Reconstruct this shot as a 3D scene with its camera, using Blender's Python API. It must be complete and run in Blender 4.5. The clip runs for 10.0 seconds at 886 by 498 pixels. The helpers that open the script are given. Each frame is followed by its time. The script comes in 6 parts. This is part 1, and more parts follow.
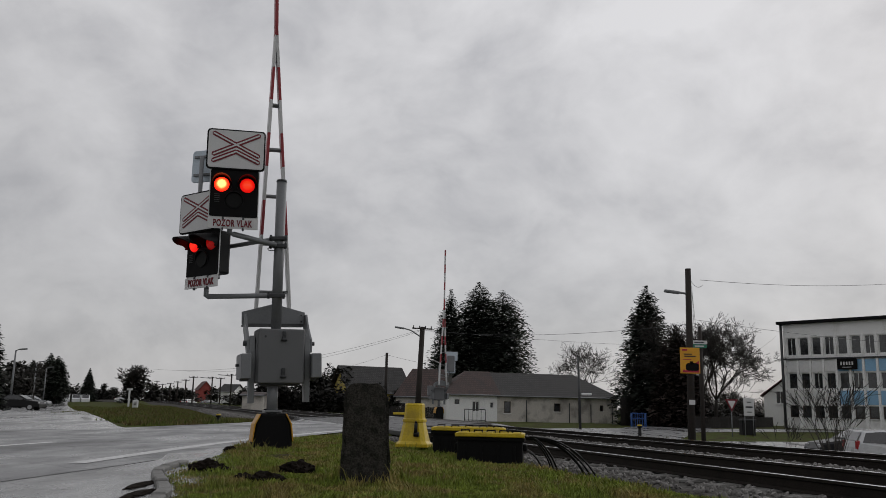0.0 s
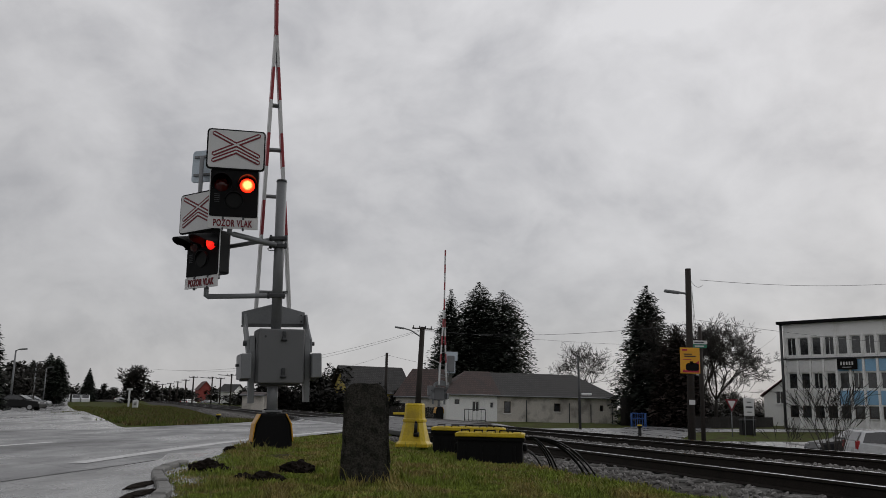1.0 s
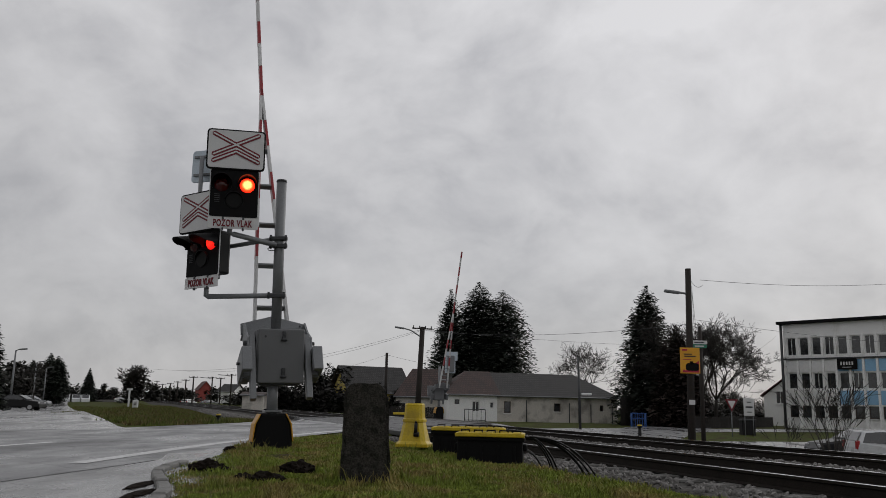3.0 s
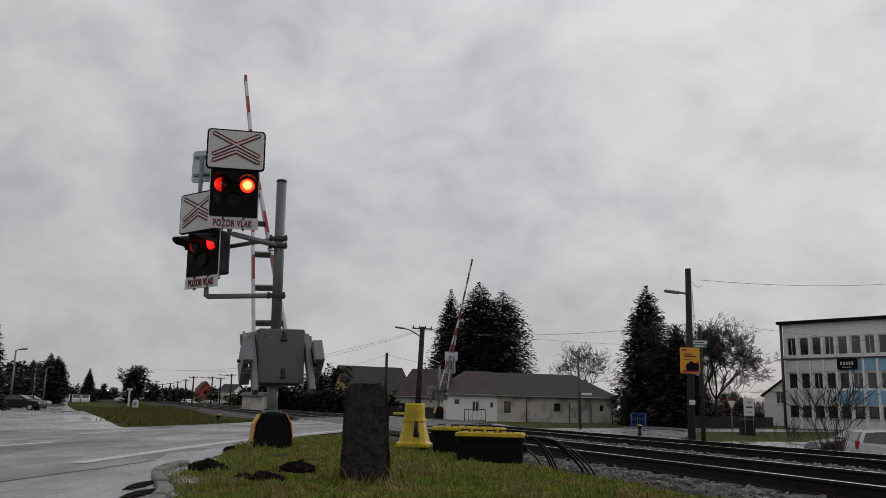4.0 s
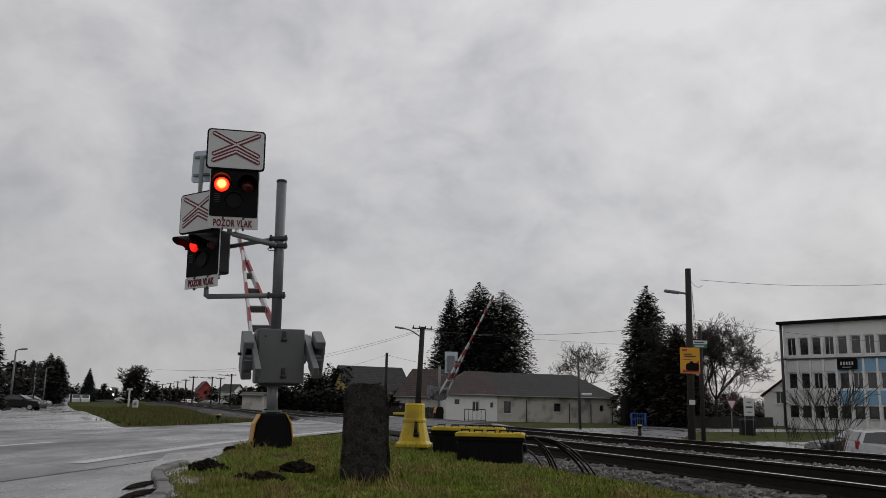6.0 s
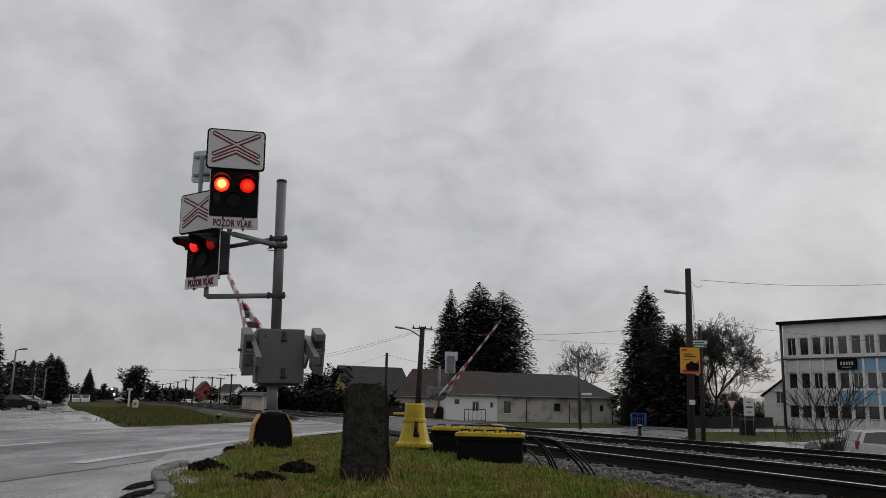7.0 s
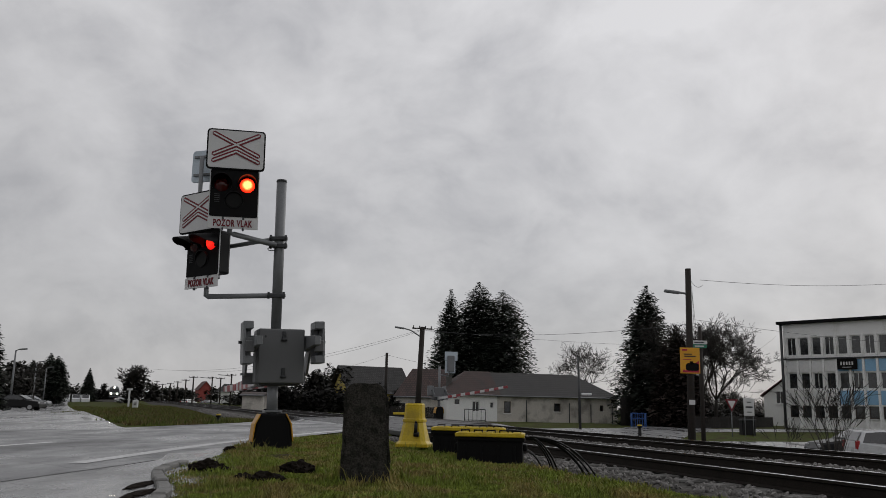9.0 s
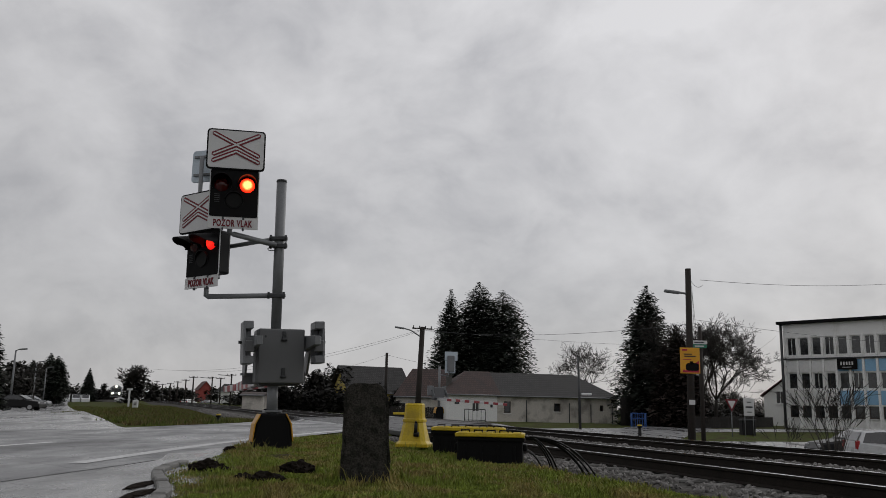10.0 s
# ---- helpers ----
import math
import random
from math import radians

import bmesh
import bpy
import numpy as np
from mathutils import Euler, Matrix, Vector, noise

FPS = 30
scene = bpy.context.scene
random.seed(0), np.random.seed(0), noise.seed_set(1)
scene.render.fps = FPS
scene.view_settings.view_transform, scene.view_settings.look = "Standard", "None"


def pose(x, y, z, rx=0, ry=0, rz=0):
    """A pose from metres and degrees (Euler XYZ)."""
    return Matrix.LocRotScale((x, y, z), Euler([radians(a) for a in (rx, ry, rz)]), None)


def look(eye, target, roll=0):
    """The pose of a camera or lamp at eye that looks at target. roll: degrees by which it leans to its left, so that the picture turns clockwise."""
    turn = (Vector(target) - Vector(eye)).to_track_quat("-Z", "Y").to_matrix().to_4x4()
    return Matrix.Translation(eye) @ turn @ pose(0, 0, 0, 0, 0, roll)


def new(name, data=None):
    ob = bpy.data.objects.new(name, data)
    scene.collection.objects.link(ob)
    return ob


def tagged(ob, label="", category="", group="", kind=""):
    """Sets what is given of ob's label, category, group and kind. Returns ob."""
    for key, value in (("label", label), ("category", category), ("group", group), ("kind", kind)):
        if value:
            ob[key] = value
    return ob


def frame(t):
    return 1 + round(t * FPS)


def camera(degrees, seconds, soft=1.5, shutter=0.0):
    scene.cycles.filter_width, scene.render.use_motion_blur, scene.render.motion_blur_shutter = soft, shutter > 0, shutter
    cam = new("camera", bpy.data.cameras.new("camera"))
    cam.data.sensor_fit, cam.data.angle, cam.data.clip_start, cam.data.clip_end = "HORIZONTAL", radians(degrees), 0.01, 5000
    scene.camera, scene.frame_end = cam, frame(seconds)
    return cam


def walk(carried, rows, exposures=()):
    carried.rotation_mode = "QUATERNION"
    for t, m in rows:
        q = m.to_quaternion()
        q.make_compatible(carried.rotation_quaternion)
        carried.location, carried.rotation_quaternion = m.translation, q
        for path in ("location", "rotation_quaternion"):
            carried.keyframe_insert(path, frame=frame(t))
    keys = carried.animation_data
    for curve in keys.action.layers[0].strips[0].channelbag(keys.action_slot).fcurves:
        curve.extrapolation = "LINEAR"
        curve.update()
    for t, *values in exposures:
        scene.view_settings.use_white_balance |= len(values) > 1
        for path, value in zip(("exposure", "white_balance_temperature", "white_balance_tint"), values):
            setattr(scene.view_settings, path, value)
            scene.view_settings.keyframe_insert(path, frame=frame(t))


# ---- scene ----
cam = camera(56, 10.0, soft=0.6)
PITCH, ROLL = 10.64, 1.2
VIEW = pose(0, 0, 0.66, 90 + PITCH) @ pose(0, 0, 0, 0, 0, ROLL)
walk(cam, [(0, VIEW), (10.0, VIEW)])

# ---- world, sun ----
world = bpy.data.worlds.new("overcast")
world.use_nodes = True
scene.world = world
scene.view_settings.exposure = 0.0


SUNWARD = Vector((0.62, 0.64, 0.45)).normalized()


def build_world():
    nt = world.node_tree
    nt.nodes.clear()
    out = nt.nodes.new("ShaderNodeOutputWorld")
    bg = nt.nodes.new("ShaderNodeBackground")
    sky = nt.nodes.new("ShaderNodeTexSky")
    sky.sky_type, sky.sun_disc = "NISHITA", False
    sky.sun_elevation, sky.sun_rotation = math.asin(SUNWARD.z), math.atan2(SUNWARD.x, SUNWARD.y)
    dim = nt.nodes.new("ShaderNodeMix")
    dim.data_type, dim.blend_type = "RGBA", "MULTIPLY"
    dim.inputs[0].default_value = 1.0
    nt.links.new(sky.outputs[0], dim.inputs[6])
    dim.inputs[7].default_value = (0.1, 0.1, 0.1, 1)
    co = nt.nodes.new("ShaderNodeTexCoord")
    mp = nt.nodes.new("ShaderNodeMapping")
    mp.inputs["Scale"].default_value = (1.5, 1.5, 2.1)
    mp.inputs["Rotation"].default_value = (0.0, 0.35, 0.4)
    nt.links.new(co.outputs["Generated"], mp.inputs[0])
    big = nt.nodes.new("ShaderNodeTexNoise")
    big.inputs["Scale"].default_value, big.inputs["Detail"].default_value, big.inputs["Distortion"].default_value = 2.9, 10, 0.25
    big.inputs["Roughness"].default_value = 0.58
    nt.links.new(mp.outputs[0], big.inputs["Vector"])
    ramp = nt.nodes.new("ShaderNodeValToRGB")
    e = ramp.color_ramp.elements
    e[0].position, e[0].color = 0.33, (0.475, 0.472, 0.488, 1)
    e[1].position, e[1].color = 0.67, (0.68, 0.673, 0.684, 1)
    mid = e.new(0.5)
    mid.color = (0.592, 0.586, 0.597, 1)
    wisp = nt.nodes.new("ShaderNodeTexNoise")
    wisp.inputs["Scale"].default_value, wisp.inputs["Detail"].default_value, wisp.inputs["Distortion"].default_value = 8.5, 9, 0.7
    nt.links.new(mp.outputs[0], wisp.inputs["Vector"])
    sum_ = nt.nodes.new("ShaderNodeMath")
    sum_.operation = "MULTIPLY_ADD"
    nt.links.new(wisp.outputs[0], sum_.inputs[0])
    sum_.inputs[1].default_value = 0.32
    shift = nt.nodes.new("ShaderNodeMath")
    shift.operation = "SUBTRACT"
    nt.links.new(big.outputs[0], shift.inputs[0])
    shift.inputs[1].default_value = 0.16
    nt.links.new(shift.outputs[0], sum_.inputs[2])
    nt.links.new(sum_.outputs[0], ramp.inputs[0])
    mix = nt.nodes.new("ShaderNodeMix")
    mix.data_type = "RGBA"
    mix.inputs[0].default_value = 0.94
    nt.links.new(dim.outputs[2], mix.inputs[6])
    nt.links.new(ramp.outputs[0], mix.inputs[7])
    # brighter towards the veiled sun, darker away from it
    dot = nt.nodes.new("ShaderNodeVectorMath")
    dot.operation = "DOT_PRODUCT"
    nt.links.new(co.outputs["Generated"], dot.inputs[0])
    dot.inputs[1].default_value = SUNWARD
    rng = nt.nodes.new("ShaderNodeMapRange")
    rng.inputs[1].default_value, rng.inputs[2].default_value = -0.4, 1.0
    rng.inputs[3].default_value, rng.inputs[4].default_value = 0.75, 1.04
    nt.links.new(dot.outputs["Value"], rng.inputs[0])
    up = nt.nodes.new("ShaderNodeSeparateXYZ")
    nt.links.new(co.outputs["Generated"], up.inputs[0])
    low = nt.nodes.new("ShaderNodeMapRange")
    low.inputs[1].default_value, low.inputs[2].default_value = 0.0, 0.42
    low.inputs[3].default_value, low.inputs[4].default_value = 0.86, 1.06
    nt.links.new(up.outputs["Z"], low.inputs[0])
    both = nt.nodes.new("ShaderNodeMath")
    both.operation = "MULTIPLY"
    nt.links.new(rng.outputs[0], both.inputs[0])
    nt.links.new(low.outputs[0], both.inputs[1])
    veil = nt.nodes.new("ShaderNodeVectorMath")
    veil.operation = "SCALE"
    nt.links.new(mix.outputs[2], veil.inputs[0])
    nt.links.new(both.outputs[0], veil.inputs["Scale"])
    nt.links.new(veil.outputs[0], bg.inputs[0])
    bg.inputs[1].default_value = 1.0
    nt.links.new(bg.outputs[0], out.inputs[0])


build_world()
sun = new("sun", bpy.data.lights.new("sun", "SUN"))
sun.data.energy, sun.data.angle, sun.data.color = 0.5, radians(40), (1.0, 0.985, 0.96)
sun.matrix_world = look(SUNWARD * 60, (0, 0, 0))


# ---- materials ----
def material(name, colour, rough=0.7, metal=0.0, vary=0.25, scale=6.0, fine=60.0, bump=0.15, second=None, amount=0.5, spec=0.5, coat=0.0, per_piece=0.0):
    """Base colour broken by two scales of noise, with an optional second colour in patches."""
    m = bpy.data.materials.new(name)
    m.use_nodes = True
    nt = m.node_tree
    b = nt.nodes["Principled BSDF"]
    co = nt.nodes.new("ShaderNodeTexCoord")
    n1 = nt.nodes.new("ShaderNodeTexNoise")
    n1.inputs["Scale"].default_value, n1.inputs["Detail"].default_value = scale, 6
    n2 = nt.nodes.new("ShaderNodeTexNoise")
    n2.inputs["Scale"].default_value, n2.inputs["Detail"].default_value = fine, 5
    for n in (n1, n2):
        nt.links.new(co.outputs["Object"], n.inputs["Vector"])
    patch = nt.nodes.new("ShaderNodeValToRGB")
    e = patch.color_ramp.elements
    e[0].position, e[1].position = 0.5 - 0.18, 0.5 + 0.18
    c = Vector(colour)
    s = Vector(second) if second else c * (1 - vary)
    e[0].color, e[1].color = (*s, 1), (*c, 1)
    if second:
        e[0].position, e[1].position = amount - 0.08, amount + 0.08
    nt.links.new(n1.outputs[0], patch.inputs[0])
    shade = nt.nodes.new("ShaderNodeMapRange")
    shade.inputs[1].default_value, shade.inputs[2].default_value = 0.25, 0.75
    shade.inputs[3].default_value, shade.inputs[4].default_value = 1 - vary, 1 + vary
    nt.links.new(n2.outputs[0], shade.inputs[0])
    mul = nt.nodes.new("ShaderNodeVectorMath")
    mul.operation = "SCALE"
    nt.links.new(patch.outputs[0], mul.inputs[0])
    nt.links.new(shade.outputs[0], mul.inputs["Scale"])
    last = mul.outputs[0]
    if per_piece:
        info = nt.nodes.new("ShaderNodeObjectInfo")
        geo = nt.nodes.new("ShaderNodeNewGeometry")
        add = nt.nodes.new("ShaderNodeMath")
        add.operation = "ADD"
        nt.links.new(info.outputs["Random"], add.inputs[0])
        nt.links.new(geo.outputs["Random Per Island"], add.inputs[1])
        rng = nt.nodes.new("ShaderNodeMapRange")
        rng.inputs[2].default_value = 2.0
        rng.inputs[3].default_value, rng.inputs[4].default_value = 1 - per_piece, 1 + per_piece
        nt.links.new(add.outputs[0], rng.inputs[0])
        m2 = nt.nodes.new("ShaderNodeVectorMath")
        m2.operation = "SCALE"
        nt.links.new(last, m2.inputs[0])
        nt.links.new(rng.outputs[0], m2.inputs["Scale"])
        last = m2.outputs[0]
    nt.links.new(last, b.inputs["Base Color"])
    rr = nt.nodes.new("ShaderNodeMapRange")
    rr.inputs[3].default_value, rr.inputs[4].default_value = max(0.02, rough - 0.12), min(1, rough + 0.12)
    nt.links.new(n1.outputs[0], rr.inputs[0])
    nt.links.new(rr.outputs[0], b.inputs["Roughness"])
    b.inputs["Metallic"].default_value = metal
    b.inputs["Specular IOR Level"].default_value = spec
    b.inputs["Coat Weight"].default_value = coat
    if bump:
        bp = nt.nodes.new("ShaderNodeBump")
        bp.inputs["Strength"].default_value = bump
        bp.inputs["Distance"].default_value = 0.01
        nt.links.new(n2.outputs[0], bp.inputs["Height"])
        nt.links.new(bp.outputs[0], b.inputs["Normal"])
    return m


def wet_asphalt(name, colour, low, high, scale):
    """Asphalt with a water film: the roughness falls in broad wet patches."""
    m = material(name, colour, 0.6, 0, 0.5, 0.7, 42, 0.45, spec=0.5, second=[c * 0.62 for c in colour], amount=0.42)
    nt = m.node_tree
    b = nt.nodes["Principled BSDF"]
    co = nt.nodes.new("ShaderNodeTexCoord")
    mp = nt.nodes.new("ShaderNodeMapping")
    mp.inputs["Scale"].default_value = (1, 0.35, 1)
    n = nt.nodes.new("ShaderNodeTexNoise")
    n.inputs["Scale"].default_value, n.inputs["Detail"].default_value, n.inputs["Roughness"].default_value = scale, 8, 0.6
    nt.links.new(co.outputs["Object"], mp.inputs[0])
    nt.links.new(mp.outputs[0], n.inputs["Vector"])
    rng = nt.nodes.new("ShaderNodeMapRange")
    rng.inputs[1].default_value, rng.inputs[2].default_value = 0.38, 0.62
    rng.inputs[3].default_value, rng.inputs[4].default_value = low, high
    nt.links.new(n.outputs[0], rng.inputs[0])
    # worn lanes and seams along the way of travel
    mp2 = nt.nodes.new("ShaderNodeMapping")
    mp2.inputs["Scale"].default_value = (2.2, 0.16, 1)
    mp2.inputs["Rotation"].default_value = (0, 0, radians(-8))
    n3 = nt.nodes.new("ShaderNodeTexNoise")
    n3.inputs["Scale"].default_value, n3.inputs["Detail"].default_value = 1.0, 7
    nt.links.new(co.outputs["Object"], mp2.inputs[0])
    nt.links.new(mp2.outputs[0], n3.inputs["Vector"])
    crack = nt.nodes.new("ShaderNodeTexVoronoi")
    crack.feature = "DISTANCE_TO_EDGE"
    crack.inputs["Scale"].default_value = 0.55
    warp = nt.nodes.new("ShaderNodeVectorMath")
    warp.operation = "ADD"
    nt.links.new(co.outputs["Object"], warp.inputs[0])
    nt.links.new(n.outputs["Color"], warp.inputs[1])
    nt.links.new(warp.outputs[0], crack.inputs["Vector"])
    line = nt.nodes.new("ShaderNodeMapRange")
    line.inputs[1].default_value, line.inputs[2].default_value = 0.0, 0.025
    line.inputs[3].default_value, line.inputs[4].default_value = 0.55, 1.0
    nt.links.new(crack.outputs["Distance"], line.inputs[0])
    lane = nt.nodes.new("ShaderNodeMapRange")
    lane.inputs[1].default_value, lane.inputs[2].default_value = 0.3, 0.7
    lane.inputs[3].default_value, lane.inputs[4].default_value = 0.68, 1.3
    nt.links.new(n3.outputs[0], lane.inputs[0])
    both = nt.nodes.new("ShaderNodeMath")
    both.operation = "MULTIPLY"
    nt.links.new(line.outputs[0], both.inputs[0])
    nt.links.new(lane.outputs[0], both.inputs[1])
    tone = nt.nodes.new("ShaderNodeVectorMath")
    tone.operation = "SCALE"
    nt.links.new(b.inputs["Base Color"].links[0].from_socket, tone.inputs[0])
    nt.links.new(both.outputs[0], tone.inputs["Scale"])
    nt.links.new(tone.outputs[0], b.inputs["Base Color"])
    for l in list(b.inputs["Roughness"].links):
        nt.links.remove(l)
    nt.links.new(rng.outputs[0], b.inputs["Roughness"])
    return m


def glowing(name, axis, core, middle, rim, strength):
    """A lit part of a lens ball: hottest round its axis, red towards its edge."""
    m = bpy.data.materials.new(name)
    m.use_nodes = True
    nt = m.node_tree
    b = nt.nodes["Principled BSDF"]
    co = nt.nodes.new("ShaderNodeTexCoord")
    unit = nt.nodes.new("ShaderNodeVectorMath")
    unit.operation = "NORMALIZE"
    nt.links.new(co.outputs["Object"], unit.inputs[0])
    dot = nt.nodes.new("ShaderNodeVectorMath")
    dot.operation = "DOT_PRODUCT"
    nt.links.new(unit.outputs[0], dot.inputs[0])
    dot.inputs[1].default_value = axis
    grain = nt.nodes.new("ShaderNodeTexNoise")
    grain.inputs["Scale"].default_value = 55
    nt.links.new(co.outputs["Object"], grain.inputs["Vector"])
    jog = nt.nodes.new("ShaderNodeMath")
    jog.operation = "MULTIPLY_ADD"
    nt.links.new(grain.outputs[0], jog.inputs[0])
    jog.inputs[1].default_value = 0.1
    nt.links.new(dot.outputs["Value"], jog.inputs[2])
    r = nt.nodes.new("ShaderNodeValToRGB")
    e = r.color_ramp.elements
    e[0].position, e[0].color = 0.58, (*rim, 1)
    e[1].position, e[1].color = 0.99, (*core, 1)
    mid = e.new(0.85)
    mid.color = (*middle, 1)
    nt.links.new(jog.outputs[0], r.inputs[0])
    nt.links.new(r.outputs[0], b.inputs["Emission Color"])
    b.inputs["Emission Strength"].default_value = strength
    b.inputs["Base Color"].default_value = (0.3, 0.01, 0.01, 1)
    b.inputs["Roughness"].default_value = 0.25
    return m


GALV = material("galvanised_grey", (0.2, 0.207, 0.215), 0.5, 0.25, 0.14, 3, 70, 0.04)
GREYPAINT = material("grey_paint", (0.125, 0.128, 0.132), 0.5, 0.0, 0.1, 2.5, 90, 0.05)
DARKGREY = material("dark_steel", (0.06, 0.062, 0.065), 0.5, 0.4, 0.2, 5, 70, 0.08)
WHITE = material("white_sheeting", (0.64, 0.64, 0.64), 0.4, 0, 0.06, 3, 90, 0.02)
BOOMWHITE = material("boom_white", (0.62, 0.62, 0.62), 0.45, 0, 0.12, 4, 60, 0.03)
RED = material("red_sheeting", (0.17, 0.006, 0.016), 0.42, 0, 0.1, 4, 70, 0.02)
BLACK = material("black_plastic", (0.008, 0.008, 0.009), 0.5, 0, 0.25, 4, 60, 0.06, spec=0.25)
BLACKMATT = material("black_board", (0.005, 0.005, 0.0055), 0.7, 0, 0.2, 4, 60, 0.03, spec=0.15)
BLUEGREY = material("sign_back", (0.52, 0.59, 0.65), 0.45, 0.3, 0.1, 3, 60, 0.02)
YELLOW = material("yellow_plastic", (0.6, 0.43, 0.012), 0.42, 0, 0.16, 3, 40, 0.05, second=(0.42, 0.3, 0.02), amount=0.4)
CONCRETE = material("old_dark_concrete", (0.042, 0.039, 0.034), 0.85, 0, 0.7, 16, 75, 1.0, second=(0.022, 0.022, 0.018), amount=0.46, spec=0.1)
KERB = material("kerb_concrete", (0.19, 0.187, 0.178), 0.7, 0, 0.3, 6, 45, 0.4, per_piece=0.2)
RAIL = material("rusty_rail", (0.02, 0.016, 0.013), 0.7, 0.0, 0.35, 5, 60, 0.3, spec=0.15)
RAILTOP = material("polished_rail_head", (0.5, 0.5, 0.51), 0.26, 1.0, 0.15, 8, 60, 0.03)
SLEEPER = material("concrete_sleeper", (0.1, 0.097, 0.09), 0.8, 0, 0.3, 5, 40, 0.3, per_piece=0.25)
BALLAST = material("ballast_stone", (0.18, 0.172, 0.164), 0.8, 0, 0.35, 7, 30, 0.5, per_piece=0.6)
BALLASTBED = material("ballast_bed", (0.085, 0.08, 0.074), 0.85, 0, 0.7, 9, 26, 1.0, second=(0.035, 0.033, 0.03), amount=0.5, spec=0.08)
SOIL = material("molehill_soil", (0.018, 0.014, 0.011), 0.95, 0, 0.4, 14, 50, 0.9, spec=0.05)
TURF = material("turf", (0.055, 0.07, 0.016), 0.95, 0, 0.6, 1.1, 22, 1.0, second=(0.045, 0.036, 0.016), amount=0.46, spec=0.05)
GRASS = material("grass_blades", (0.15, 0.19, 0.03), 0.7, 0, 0.5, 2.3, 9, 0, second=(0.22, 0.175, 0.06), amount=0.47, per_piece=0.85, spec=0.2)
BANKGRASS = material("bank_grass_blades", (0.09, 0.115, 0.024), 0.75, 0, 0.5, 0.7, 6, 0, second=(0.12, 0.09, 0.04), amount=0.49, per_piece=0.7, spec=0.15)
ASPHALT = wet_asphalt("wet_asphalt", (0.15, 0.15, 0.153), 0.2, 0.6, 0.8)
ASPHALT2 = wet_asphalt("patched_wet_asphalt", (0.15, 0.15, 0.15), 0.04, 0.46, 0.6)
LINE = material("road_paint", (0.6, 0.6, 0.6), 0.5, 0, 0.25, 5, 30, 0.1)
RUBBER = material("crossing_panel", (0.055, 0.055, 0.056), 0.55, 0, 0.3, 3, 40, 0.2, per_piece=0.2)


# ---- mesh helpers ----
def part(name, bm, mat, parent=None, label="", smooth=False):
    """Links a bmesh as one mesh object, under a thing or part if given."""
    me = bpy.data.meshes.new(name)
    bm.to_mesh(me)
    bm.free()
    for m in (mat if isinstance(mat, (list, tuple)) else [mat]):
        me.materials.append(m)
    if smooth:
        for p in me.polygons:
            p.use_smooth = True
    ob = new(name, me)
    if parent:
        ob.parent = parent
    if label:
        ob["label"] = label
    return ob


def thing(name, m, label, category, group="", kind=""):
    ob = new(name)
    ob.empty_display_size = 0.2
    ob.matrix_basis = m
    return tagged(ob, label, category, group, kind)


def box(bm, sx, sy, sz, m=Matrix(), bevel=0.0, mi=0, seg=1):
    """A box centred on m."""
    r = bmesh.ops.create_cube(bm, size=1.0, matrix=m @ Matrix.Diagonal((sx, sy, sz, 1)))
    vs = r["verts"]
    fs = list({f for v in vs for f in v.link_faces})
    if bevel:
        es = list({e for v in vs for e in v.link_edges})
        q = bmesh.ops.bevel(bm, geom=es, offset=bevel, segments=seg, affect="EDGES", profile=0.6)
        fs = list({f for v in q["verts"] for f in v.link_faces} | {f for f in fs if f.is_valid})
    for f in fs:
        if f.is_valid:
            f.material_index = mi
    return bm


def rod(bm, a, b, r1, r2=None, seg=10, mi=0, caps=True):
    """A round bar from a to b."""
    a, b = Vector(a), Vector(b)
    d = b - a
    m = Matrix.Translation((a + b) / 2) @ d.to_track_quat("Z", "Y").to_matrix().to_4x4()
    r = bmesh.ops.create_cone(bm, cap_ends=caps, segments=seg, radius1=r1, radius2=r1 if r2 is None else r2, depth=d.length, matrix=m)
    for f in {f for v in r["verts"] for f in v.link_faces}:
        f.material_index = mi
        f.smooth = len(f.verts) == 4
    return bm


def tube(bm, pts, r, seg=8, mi=0):
    pts = [Vector(p) for p in pts]
    rings = []
    for i, p in enumerate(pts):
        d = (pts[min(i + 1, len(pts) - 1)] - pts[max(i - 1, 0)]).normalized()
        up = Vector((0, 0, 1)) if abs(d.z) < 0.9 else Vector((0, 1, 0))
        u = d.cross(up).normalized()
        w = u.cross(d)
        rings.append([bm.verts.new(p + (u * math.cos(6.2832 * k / seg) + w * math.sin(6.2832 * k / seg)) * r) for k in range(seg)])
    fs = []
    for a, b in zip(rings, rings[1:]):
        for k in range(seg):
            fs.append(bm.faces.new((a[k], a[(k + 1) % seg], b[(k + 1) % seg], b[k])))
            fs[-1].smooth = True
    fs += [bm.faces.new(rings[0][::-1]), bm.faces.new(rings[-1])]
    bmesh.ops.recalc_face_normals(bm, faces=fs)
    for f in fs:
        f.material_index = mi
    return bm


